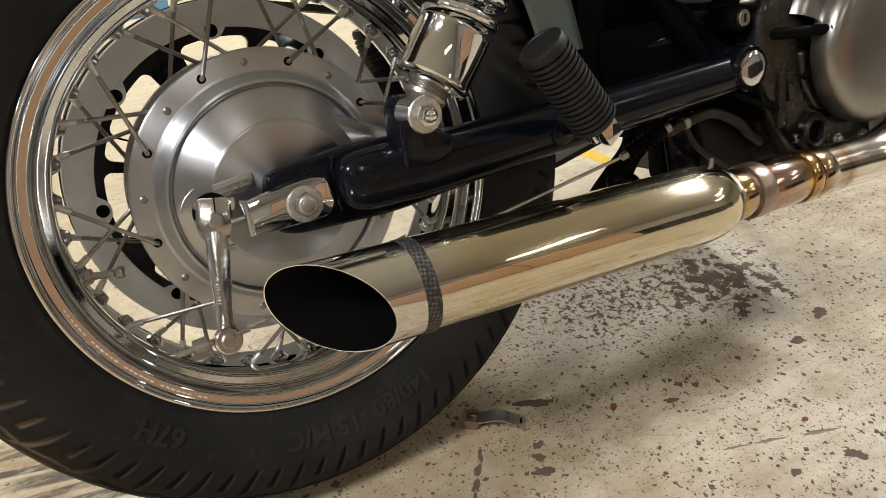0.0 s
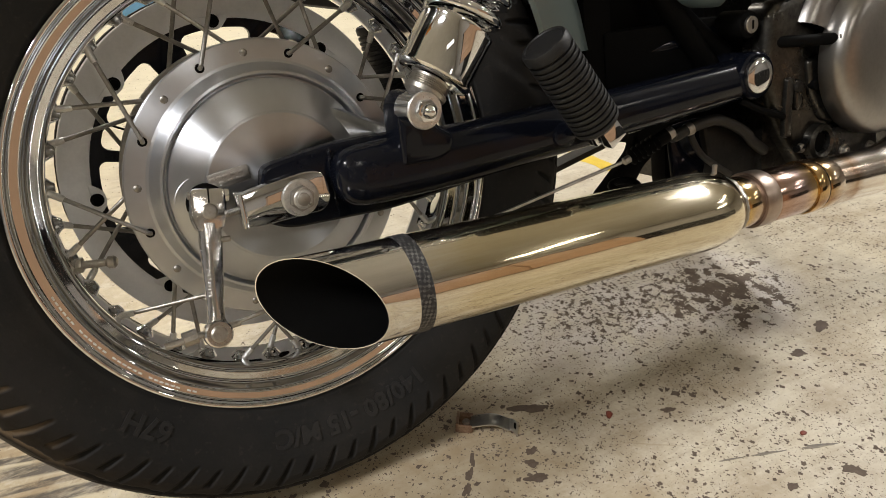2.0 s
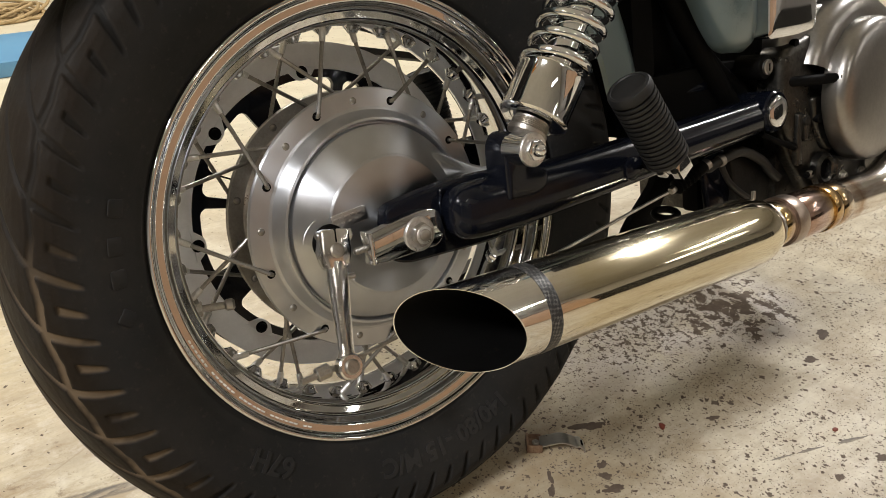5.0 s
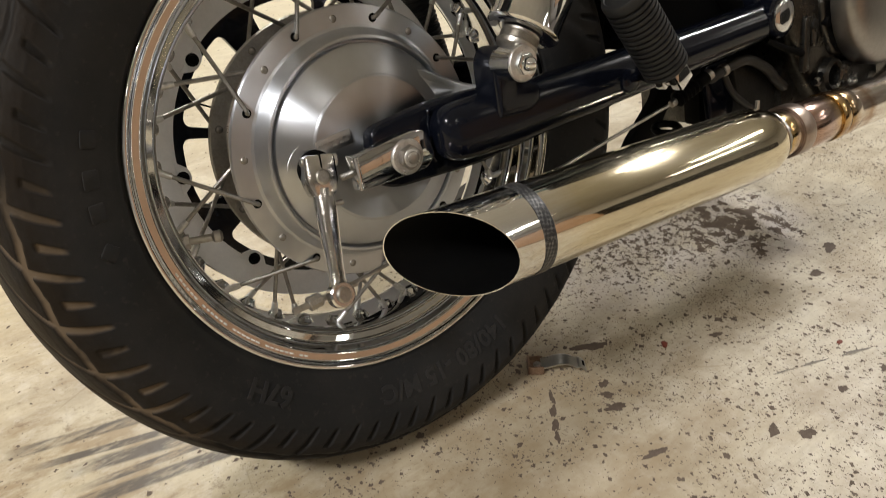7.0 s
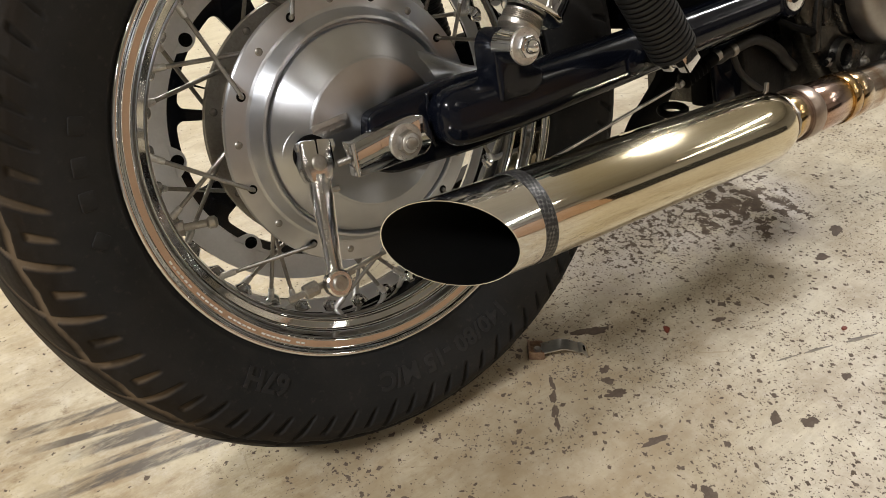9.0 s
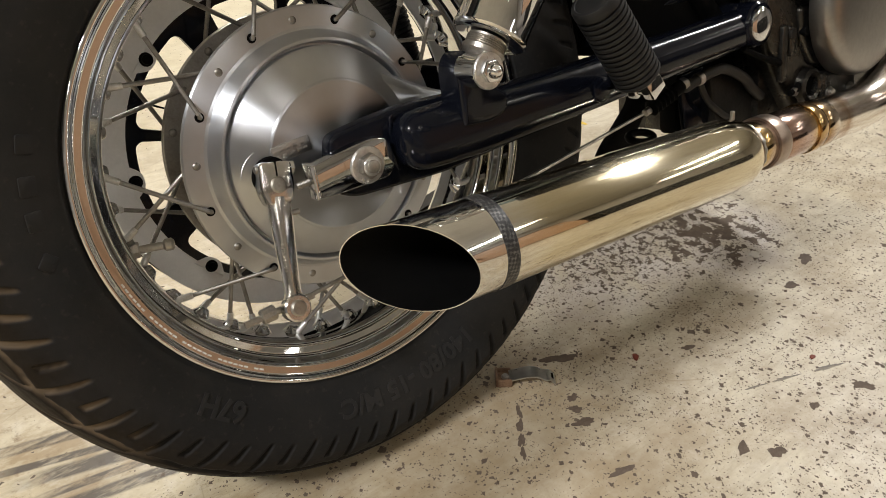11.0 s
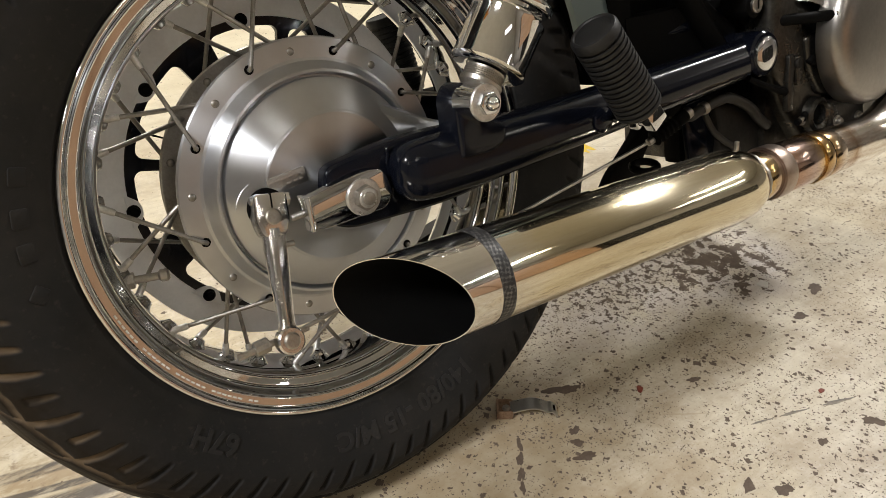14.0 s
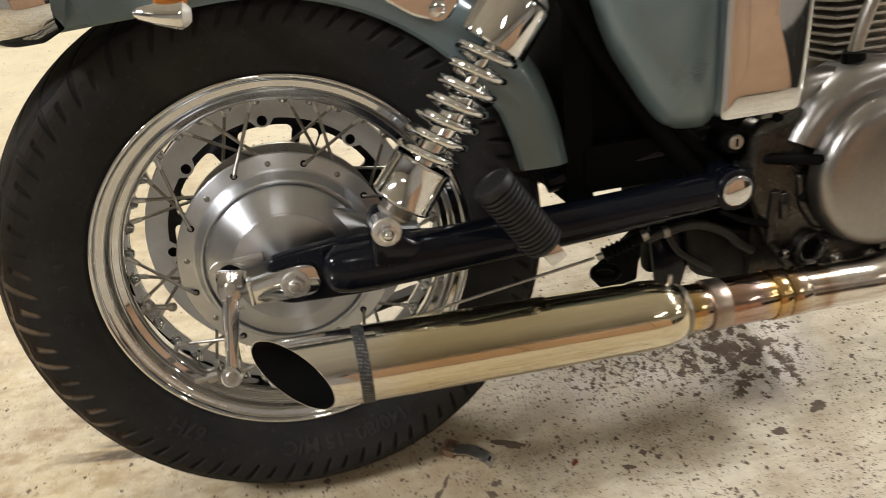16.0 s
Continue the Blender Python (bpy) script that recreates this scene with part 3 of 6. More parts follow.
def pillow(poly, depth, m, bulge, shoulder=0.006, rows=5):
    """A panel whose face swells towards its middle."""
    bm = bmesh.new()
    pts = [Vector((*p, 0)) for p in poly]
    mid = sum(pts, Vector()) / len(pts)
    rings = [[bm.verts.new(m @ p) for p in pts], [bm.verts.new(m @ (p + Vector((0, 0, depth - shoulder)))) for p in pts]]
    for k in range(1, rows + 1):
        f = k / rows
        shrink = 1 - 0.93 * f ** 1.6
        z = depth - shoulder + (shoulder + bulge) * math.sin(f * math.pi / 2) ** 0.8
        rings.append([bm.verts.new(m @ (mid + (p - mid) * shrink + Vector((0, 0, z)))) for p in pts])
    for one, two in zip(rings, rings[1:]):
        for k in range(len(pts)):
            bm.faces.new((one[k], one[(k + 1) % len(pts)], two[(k + 1) % len(pts)], two[k]))
    bm.faces.new(rings[0]), bm.faces.new(rings[-1])
    return bm


def box(x0, x1, y0, y1, z0, z1, edge=0.002, m=Matrix(), bm=None):
    own = bmesh.new()
    bmesh.ops.create_cube(own, size=1)
    for v in own.verts:
        v.co = Vector(((x0 + x1) / 2 + v.co.x * (x1 - x0), (y0 + y1) / 2 + v.co.y * (y1 - y0), (z0 + z1) / 2 + v.co.z * (z1 - z0)))
    if edge:
        bmesh.ops.bevel(own, geom=list(own.edges), offset=edge, segments=2, profile=0.7, affect="EDGES")
    bmesh.ops.transform(own, matrix=m, verts=own.verts)
    if bm is None:
        return own
    mesh = bpy.data.meshes.new("piece")
    own.to_mesh(mesh)
    own.free()
    bm.from_mesh(mesh)
    bpy.data.meshes.remove(mesh)
    return bm


def hexagon(radius):
    return [(radius * math.cos(radians(60 * k)), radius * math.sin(radians(60 * k))) for k in range(6)]


def lettering(words, size, depth, place, bold=0.0):
    """Raised words; place(u, v, w) puts a point of the flat text, w from 0 (root) to 1 (face), into space."""
    curve = bpy.data.curves.new("words", "FONT")
    curve.body, curve.size, curve.extrude, curve.offset = words, size, 0.5, bold
    curve.resolution_u = 3
    ob = bpy.data.objects.new("words", curve)
    scene.collection.objects.link(ob)
    mesh = bpy.data.meshes.new_from_object(ob.evaluated_get(bpy.context.evaluated_depsgraph_get()))
    bpy.data.objects.remove(ob)
    bm = bmesh.new()
    bm.from_mesh(mesh)
    bpy.data.meshes.remove(mesh)
    bmesh.ops.remove_doubles(bm, verts=bm.verts, dist=1e-6)
    long = [e for e in bm.edges if e.calc_length() > size * 0.25 and abs(e.verts[0].co.z - e.verts[1].co.z) < 0.1]
    bmesh.ops.subdivide_edges(bm, edges=long, cuts=2)
    for v in bm.verts:
        v.co = place(v.co.x, v.co.y, 1.0 if v.co.z > 0 else 0.0)
    return bm


# ---- the room ----
def room_wall(name, x0, x1, y0, y1, mat, label):
    return thing(name, box(x0, x1, y0, y1, 0, ROOM_H, 0), mat, label, "wall", kind="structure")


floor = thing("floor", box(-5, 9, -5.2, 6.2, -0.1, 0, 0), FLOOR_PAINT, "cream painted concrete floor, chipped and worn to grey", "floor", kind="structure")
room_wall("wall_north", -5, 9, 6.2, 6.35, WALL_PAINT, "plain dark grey painted wall")
room_wall("wall_south", -5, 9, -5.35, -5.2, PALE_WALL, "plain pale painted wall")
cabinet = tagged(new("cabinet"), "low brown plywood cabinet with a dark top on the floor", "cabinet")
cabinet.matrix_basis = pose(0.25, -2.40, 0) @ Matrix.Diagonal((0.96, 1, 1.25, 1))
part("body", box(0, 2.1, -0.45, 0.0, 0.02, 0.78, 0.006), PLYWOOD, cabinet)
part("plinth", box(0.03, 2.07, -0.42, -0.04, 0, 0.02, 0.003), BLACK_PART, cabinet, "black plinth")
part("top", box(-0.02, 2.12, -0.47, 0.02, 0.78, 0.815, 0.004), CASE_DARK, cabinet, "dark cabinet top")
for k in range(3):
    cab_door = part("door", box(0.01 + 0.70 * k, 0.69 + 0.70 * k, 0.0, 0.018, 0.028, 0.765, 0.003), PLYWOOD, cabinet)
    part("handle", sweep([(0.60 + 0.70 * k, 0.018, 0.56), (0.60 + 0.70 * k, 0.045, 0.57), (0.60 + 0.70 * k, 0.045, 0.68), (0.60 + 0.70 * k, 0.018, 0.69)], 0.006, 10), STEEL, cab_door, "steel bow handle")
for k in range(2):
    locker = tagged(new("low_cabinet"), "low dark grey steel cabinet on the floor beside a plywood one", "cabinet", group="dark steel cabinets")
    locker.matrix_basis = pose(2.42 + 1.22 * k, -2.45, 0)
    part("body", box(0, 1.20, -0.45, 0.0, 0.03, 0.62, 0.006), CASE_DARK, locker)
    part("plinth", box(0.03, 1.17, -0.42, -0.04, 0, 0.03, 0.003), BLACK_PART, locker, "black plinth")
    for door_x in (0.01, 0.605):
        leaf = part("door", box(door_x, door_x + 0.585, 0.0, 0.018, 0.04, 0.61, 0.003), CASE_DARK, locker)
        part("handle", sweep([(door_x + 0.50, 0.018, 0.42), (door_x + 0.50, 0.045, 0.43), (door_x + 0.50, 0.045, 0.53), (door_x + 0.50, 0.018, 0.54)], 0.006, 10), STEEL, leaf, "steel bow handle")
room_wall("wall_east", 9, 9.15, -5.35, 6.35, PALE_WALL, "plain pale painted wall")
room_wall("wall_west", -5.15, -5, -5.35, 6.35, WALL_PAINT, "plain dark grey painted wall")
thing("ceiling", box(-5.15, 9.15, -5.35, 6.35, ROOM_H, ROOM_H + 0.12, 0), CEILING_PAINT, "plain pale painted ceiling", "ceiling", kind="structure")
for tube_x, tube_y, tube_long, tube_watts, tube_colour in TUBES:
    thing("ceiling_light", box(-tube_long / 2 - 0.04, tube_long / 2 + 0.04, -0.16, 0.16, -0.10, 0, 0.01), FIXTURE, "white enamelled strip light on the ceiling", "light", group="strip lights",
          at=pose(tube_x, tube_y, ROOM_H, 0, 0, 90))

# ---- the motorcycle: drawn upright with the rear axle at the origin, then leaned on its stand ----
LEAN_DEG, AXLE_H = -12.85, 0.2912
bike = tagged(new("motorcycle"), "teal and black cruiser motorcycle leaning on its side stand", "motorcycle")
bike.matrix_basis = pose(0, 0, AXLE_H, LEAN_DEG)


def wheel_turn(degrees):
    """A turn about the axle, anticlockwise as seen from the right side of the bike."""
    return Matrix.Rotation(radians(-degrees), 4, "Y")


# -- rear wheel --
RIM_HALF = [(0.2055, 0.0509), (0.2052, 0.0537), (0.2036, 0.0552), (0.2015, 0.0550), (0.2002, 0.0532), (0.1992, 0.0508), (0.1975, 0.0496), (0.1968, 0.04947), (0.1927, 0.04873), (0.1920, 0.0486), (0.1903, 0.0474),
            (0.1893, 0.0444), (0.1885, 0.0401), (0.1872, 0.0370), (0.1845, 0.0350), (0.1800, 0.0335), (0.1770, 0.0314), (0.1755, 0.0265), (0.1748, 0.0185), (0.1745, 0.0000)]
RIM_TYRE_SIDE = [(0.1775, 0.0000), (0.1778, 0.0185), (0.1790, 0.0290), (0.1850, 0.0323), (0.1895, 0.0351), (0.1910, 0.0407), (0.1950, 0.0458), (0.2035, 0.0474)]
RIM_HALF = [(r + 0.0014 * max(0.0, (r - 0.176) / 0.029), h) for r, h in RIM_HALF]
rim_prof = RIM_HALF + [(r, -h) for r, h in RIM_HALF[-2::-1]] + [(r, -h) for r, h in RIM_TYRE_SIDE[:0:-1]] + RIM_TYRE_SIDE
wheel = part("rear_wheel", revolve(rim_prof, 192, FACE, closed=True), CHROME, bike, "chromed steel spoked wheel rim", angle=50)

TYRE_HALF = [(0.2000, 0.0465), (0.2070, 0.0515), (0.2092, 0.0545), (0.2105, 0.0557), (0.2120, 0.0558), (0.2165, 0.0584), (0.2240, 0.0622), (0.2340, 0.0660), (0.2440, 0.0688), (0.2530, 0.0706), (0.2600, 0.0714),
             (0.2650, 0.0715), (0.2700, 0.0711), (0.2750, 0.0699), (0.2800, 0.0676), (0.2845, 0.0642), (0.2885, 0.0596), (0.2920, 0.0536), (0.2950, 0.0463), (0.2975, 0.0380), (0.2996, 0.0297),
             (0.3011, 0.0210), (0.3021, 0.0118), (0.3026, 0.0030)]
TYRE_HALF = [(r + 0.0016 * max(0.0, (r - 0.24) / 0.06), h) for r, h in TYRE_HALF]


def side_height(r):
    """How far the tyre's side stands out at a radius."""
    for (r0, h0), (r1, h1) in zip(TYRE_HALF, TYRE_HALF[1:]):
        if r0 <= r <= r1:
            return h0 + (h1 - h0) * (r - r0) / (r1 - r0)
    return 0.0


def tyre_mesh():
    """A tyre with slanted shoulder slots and a wavy groove near the crown, pressed into the rubber."""
    prof = []
    for (r0, h0), (r1, h1) in zip(TYRE_HALF, TYRE_HALF[1:]):
        cut = max(1, round(math.hypot(r1 - r0, h1 - h0) / 0.0013)) if r0 > 0.243 else 1
        prof += [(r0 + (r1 - r0) * k / cut, h0 + (h1 - h0) * k / cut) for k in range(cut)]
    prof += [(TYRE_HALF[-1][0], 0.0)]
    prof += [(r, -h) for r, h in prof[-2::-1]]
    p = np.array(prof)
    t = np.gradient(p, axis=0)
    normal = np.stack([-t[:, 1], t[:, 0]], 1)
    normal /= np.linalg.norm(normal, axis=1)[:, None]
    n = 2280
    ang = 2 * np.pi * np.arange(n) / n
    run = np.concatenate([[0], np.cumsum(np.linalg.norm(np.diff(p, axis=0), axis=1))])
    mid = run[-1] / 2
    across = run - mid                                   # along the section, 0 at the crown
    A, S = np.meshgrid(ang, across, indexing="ij")
    side = np.sign(S) + (S == 0)
    u = np.abs(S)
    edge = mid - run[int(np.argmin(np.abs(p[: len(p) // 2, 0] - 0.2550)))]
    pitch = np.radians(360 / 76)
    # shoulder slots, long and short in turn; the near side's first long slot ends at 186 degrees
    k = (A - np.radians(186.0) - side * (edge - u) * 2.0 + (side > 0) * pitch / 2) / pitch + 0.5
    whole = np.floor(k)
    f = np.abs(k - whole - 0.5) * pitch * 0.27          # metres off the slot's middle
    even = whole % 2 == 0
    wide = 0.0026 + 0.0014 * np.clip((edge - u) / 0.016, 0, 1)
    inner = np.where(even, 0.066, edge - 0.021)
    outer = np.where(even, edge + 0.001, edge - 0.001)
    slot = np.clip((wide - f) / 0.0016, 0, 1) * np.clip((u - inner) / 0.002, 0, 1) * np.clip((outer - u) / 0.005, 0, 1)
    # a wavy groove round the wheel, and slanted cuts from it towards the crown
    swing = np.abs((k / 2 + 0.25) % 1 - 0.5) * 2
    ring = np.clip((0.0030 - np.abs(u - 0.0675 - 0.003 * swing)) / 0.0012, 0, 1)
    k2 = (A - np.radians(186.0) - side * ((edge - 0.069) * 2.0 + (0.069 - u) * 4.4) + (side > 0) * pitch / 2) / (2 * pitch) + 0.25
    f2 = np.abs(k2 - np.floor(k2) - 0.25) * 2 * pitch * 0.29
    slash = np.clip((0.0036 - f2) / 0.0013, 0, 1) * np.clip((u - 0.012) / 0.003, 0, 1) * np.clip((0.070 - u) / 0.003, 0, 1)
    depth = np.maximum(np.maximum(slot, ring), slash)
    lip = np.exp(-((u - 0.0845) / 0.0028) ** 2) * -0.16 * (1 - slot)
    cut = depth.copy()
    # the grooves are pressed in less deeply over one part of the wheel
    depth = (depth + lip) * (1 - 0.55 * np.exp(-(((np.degrees(A) % 360) - 112) / 42) ** 2))
    R = p[None, :, 0] - normal[None, :, 0] * 0.0021 * depth
    H = p[None, :, 1] - normal[None, :, 1] * 0.0021 * depth
    verts = np.stack([R * np.cos(A), -H, R * np.sin(A)], -1).reshape(-1, 3)
    m = len(p)
    i, j = np.meshgrid(np.arange(n), np.arange(m - 1), indexing="ij")
    i2 = (i + 1) % n
    faces = np.stack([i * m + j, i2 * m + j, i2 * m + j + 1, i * m + j + 1], -1).reshape(-1, 4)
    mesh = bpy.data.meshes.new("tyre")
    mesh.from_pydata(verts.tolist(), [], faces.tolist())
    mesh.materials.append(RUBBER)
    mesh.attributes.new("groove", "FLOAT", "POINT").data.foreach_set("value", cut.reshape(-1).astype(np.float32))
    mesh.polygons.foreach_set("use_smooth", [True] * len(mesh.polygons))
    mesh.update()
    return mesh


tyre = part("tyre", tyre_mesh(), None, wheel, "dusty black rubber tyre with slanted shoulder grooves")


def tyre_words(words, size, start, radius):
    """Words moulded on the tyre's side, their tops outwards, from the angle start on, clockwise."""
    def place(u, v, w):
        r = radius + v
        a = radians(start) - u / radius
        return Vector((r * math.cos(a), -(side_height(r) - 0.0006 + 0.0016 * w), r * math.sin(a)))
    return lettering(words, size, 0.001, place, 0.0007)


part("size_marking", tyre_words("140/80 -15 M/C", 0.0235, -63.5, 0.2270), MARK_RUBBER, tyre, "raised black size lettering", angle=20)
part("load_marking", tyre_words("67H", 0.0235, -124.5, 0.2230), MARK_RUBBER, tyre, "raised black lettering", angle=20)
# a lozenge mark and unreadable raised marks on the side
for mark_angle, mark_r, mark_w, mark_h in ((-176, 0.2315, 0.0120, 0.0085), (176.5, 0.2305, 0.014, 0.012), (170.5, 0.2305, 0.014, 0.012), (163.5, 0.2305, 0.013, 0.012)):
    ring = [(0, mark_h), (mark_w * 0.7, 0), (0, -mark_h), (-mark_w * 0.7, 0)] if mark_angle < 0 else [(-mark_w / 2, -mark_h / 2), (mark_w / 2, -mark_h / 2), (mark_w / 2, mark_h / 2), (-mark_w / 2, mark_h / 2)]
    mark = plate(rounded(ring, 0.002, 3), 0.0016, FACE, 0.0006)
    a = radians(mark_angle)
    turn = Matrix.Translation((mark_r * math.cos(a), -side_height(mark_r) + 0.0009, mark_r * math.sin(a))) @ Matrix.Rotation(-a + math.pi / 2, 4, "Y") @ Matrix.Rotation(radians(22), 4, "X")
    bmesh.ops.transform(mark, matrix=turn, verts=mark.verts)
    part("side_mark", mark, RUBBER, tyre)

# hub: drum with the spoke flange, far flange and shell
drum_prof = [(0.030, 0.028), (0.115, 0.028), (0.1190, 0.0295), (0.1206, 0.0320), (0.1206, 0.0342), (0.1196, 0.0357), (0.1180, 0.0361), (0.1035, 0.0364), (0.1010, 0.0374), (0.0985, 0.0415),
             (0.0955, 0.0490), (0.0942, 0.0505), (0.0922, 0.0510), (0.0914, 0.0500), (0.0908, 0.0470), (0.0900, 0.0440), (0.030, 0.0440)]
hub = part("hub", revolve(drum_prof, 160, FACE), ALU, wheel, "turned aluminium brake drum hub", angle=20)
shell_prof = [(0.030, -0.032), (0.1155, -0.032), (0.1175, -0.0305), (0.1180, -0.027), (0.1170, -0.0250), (0.103, -0.0248), (0.094, -0.018), (0.086, -0.006), (0.084, 0.008), (0.088, 0.020), (0.098, 0.0285), (0.030, 0.0285)]
part("spoke_flange", revolve(shell_prof, 120, FACE), STEEL, wheel, "dull grey spoke flange")

# brake panel with its raised face, and the lug that runs to the swingarm
panel_prof = [(0.0, 0.0685), (0.0590, 0.0685), (0.0606, 0.0688), (0.0618, 0.0683), (0.0630, 0.0673), (0.0700, 0.0640), (0.0780, 0.0593), (0.0840, 0.0547), (0.0868, 0.0525), (0.0880, 0.0510), (0.0884, 0.0485), (0.0884, 0.0445), (0, 0.0445)]
panel = part("brake_panel", revolve(panel_prof, 140, FACE), ALU, bike, "turned aluminium drum brake panel", angle=14)
lug = plate(rounded([(0.030, 0.045), (0.0430, 0.0590), (0.0560, 0.0590), (0.0800, 0.0460), (0.115, 0.028), (0.150, 0.021), (0.150, 0.0), (0.045, 0.0)], [0.006, 0.010, 0.016, 0.02, 0.02, 0.004, 0.004, 0.004], 7), 0.0170, Matrix.Translation((0, -0.044, 0)) @ FACE, 0.008)
part("torque_lug", lug, ALU, panel, "cast aluminium lug")
badge_at = Matrix.Translation((-0.0415, -0.0683, 0.0160)) @ Matrix.Rotation(radians(-6), 4, "Y")
badge = plate(rounded([(-0.017, -0.0065), (0.017, -0.0065), (0.017, 0.0065), (-0.017, 0.0065)], 0.002, 3), 0.0012, badge_at @ FACE, 0.0005)
badge_ob = part("wear_plate", badge, CAST, panel, "raised cast plate with small lettering")
# its small raised writing: bars
for row_z, row_bars in ((0.0022, (-0.0135, -0.0085, -0.0030, 0.0035, 0.0100)), (-0.0026, (-0.0130, -0.0070, 0.0000, 0.0065, 0.0115))):
    for bar_x in row_bars:
        bar = plate([(bar_x - 0.0019, row_z - 0.0014), (bar_x + 0.0019, row_z - 0.0014), (bar_x + 0.0019, row_z + 0.0014), (bar_x - 0.0019, row_z + 0.0014)], 0.0003, badge_at @ FACE @ Matrix.Translation((0, 0, 0.0011)), 0.0001)
        part("raised_mark", bar, CAST, badge_ob)

scale_arc = [(-0.0640 + 0.0235 * math.cos(radians(a)), -0.0686, -0.0010 + 0.0235 * math.sin(radians(a))) for a in range(112, 172, 5)]
part("wear_scale", sweep(scale_arc, 0.0006, 6), CAST, panel, "thin raised wear scale")
# spokes: nine of each of four kinds
HOLE_R, NIPPLE_R = 0.1096, 0.1735


def polar(r, degrees, h):
    return Vector((r * math.cos(radians(degrees)), -h, r * math.sin(radians(degrees))))


def spoke_meshes(hole, flange_h, out, nipple_angle, nipple_h):
    """A spoke from its hole in a flange to the rim, and its nipple. out: +1 where it leaves the flange's near face."""
    face = flange_h + out * 0.0042
    start, elbow = polar(HOLE_R, hole, flange_h - out * 0.007), polar(HOLE_R, hole, face)
    end = polar(NIPPLE_R + 0.006, nipple_angle, nipple_h)
    way = (end - elbow).normalized()
    bm = sweep([start, elbow - (elbow - start) * 0.15, elbow + way * 0.0025, elbow + way * 0.008, end], 0.0019, 10)
    revolve([(0, 0.0030), (0.0018, 0.0027), (0.0034, 0.0016), (0.0040, 0.0), (0.0036, -0.0006), (0, -0.0006)], 14, axis(start, start - elbow) @ Matrix.Translation((0, 0, -0.0006)), bm=bm)
    nip = revolve([(0, -0.0195), (0.0024, -0.0195), (0.0029, -0.0180), (0.0031, -0.0050), (0.0033, -0.0020), (0.0034, 0.006)], 12, axis(end, way))
    return finish(bm, SPOKE_METAL), finish(nip, ZINC)


KINDS = [(152.0, 0.0362, 1, 132.2, 0.008), (172.0, 0.0282, -1, 152.0 + 40, 0.006), (161.6, -0.0322, -1, 142.0, -0.006), (141.6, -0.0245, 1, 162.0, -0.004)]
for hole, flange_h, out, nipple_angle, nipple_h in KINDS:
    spoke_mesh, nipple_mesh = spoke_meshes(hole, flange_h, out, nipple_angle, nipple_h)
    for k in range(9):
        part("spoke", spoke_mesh, None, wheel, at=wheel_turn(40 * k))
        part("nipple", nipple_mesh, None, wheel, at=wheel_turn(40 * k))
eyelet = finish(revolve([(0.0014, 0.0004), (0.0030, 0.0004), (0.0035, 0.0007), (0.0039, 0.0002), (0.0014, 0.0)], 18, Matrix.Translation(polar(HOLE_R, 152.0, 0.0362)) @ FACE), BLACK_PART)
dimple = finish(revolve([(0.0, 0.0052), (0.0036, 0.0050), (0.0046, 0.0042), (0.0056, 0.0026), (0.0070, 0.0010), (0.0090, -0.001)], 18, axis(polar(0.1735, 132.2, 0.004), polar(-1, 132.2, 0))), CHROME)
for k in range(9):
    part("spoke_eyelet", eyelet, None, wheel, at=wheel_turn(40 * k))
for k in range(36):
    part("nipple_seat", dimple, None, wheel, at=wheel_turn(10 * k))

# valve stem with its nut and cap
valve_foot, valve_tip = polar(0.1745, 194.6, 0.004), polar(0.150, 197.6, 0.012)
valve = part("valve_stem", rod(valve_foot, valve_tip, 0.0033, 14), STEEL, wheel, "dull metal tyre valve")
way = (valve_tip - valve_foot).normalized()
part("valve_nut", plate(hexagon(0.0068), 0.005, axis(valve_foot + way * 0.002, way), 0.001), STEEL, valve)
part("valve_cap", rod(valve_tip - way * 0.002, valve_tip + way * 0.007, 0.0052, 14, round_end=0.002), STEEL, valve)

# small engraved marks along the rim's lip: unreadable, so bars
bar_mesh = finish(plate([(-0.0016, -0.0007), (0.0016, -0.0007), (0.0016, 0.0007), (-0.0016, 0.0007)], 0.0005, Matrix.Translation((0.1960, -0.0494, 0)) @ FACE @ Matrix.Rotation(radians(90), 4, "Z")), FIXTURE)
for k in range(30):
    if k % 7 != 6:
        part("rim_mark", bar_mesh, None, wheel, at=wheel_turn(196 + 1.45 * k))


# -- belt pulley on the far side --
def pulley_web():
    """A black ring with eight wide windows, and a narrow finger window beside every second one."""
    bm = bmesh.new()
    rows = []
    steps = 1080
    windows = [(92.0 + 45 * k, 14.8, 0.1315) for k in range(8)] + [(67.5 + 90 * k, 4.9, 0.1310) for k in range(4)]
    for i in range(steps):
        a = 360 * i / steps
        inner = 0.080
        for centre, half, end in windows:
            off = abs((a - centre + 180) % 360 - 180)
            if off < half:
                corner = 3.4
                drop = max(0.0, off - (half - corner)) / corner
                inner = end - 0.008 * (1 - math.sqrt(max(0.0, 1 - drop ** 2)))
        c, s = math.cos(radians(a)), math.sin(radians(a))
        rows.append([bm.verts.new((r * c, y, r * s)) for r, y in ((inner, 0.060), (0.1480, 0.060), (0.1480, 0.066), (inner, 0.066))])
    for one, two in zip(rows, rows[1:] + rows[:1]):
        for k in range(4):
            bm.faces.new((one[k], two[k], two[(k + 1) % 4], one[(k + 1) % 4]))
    return bm


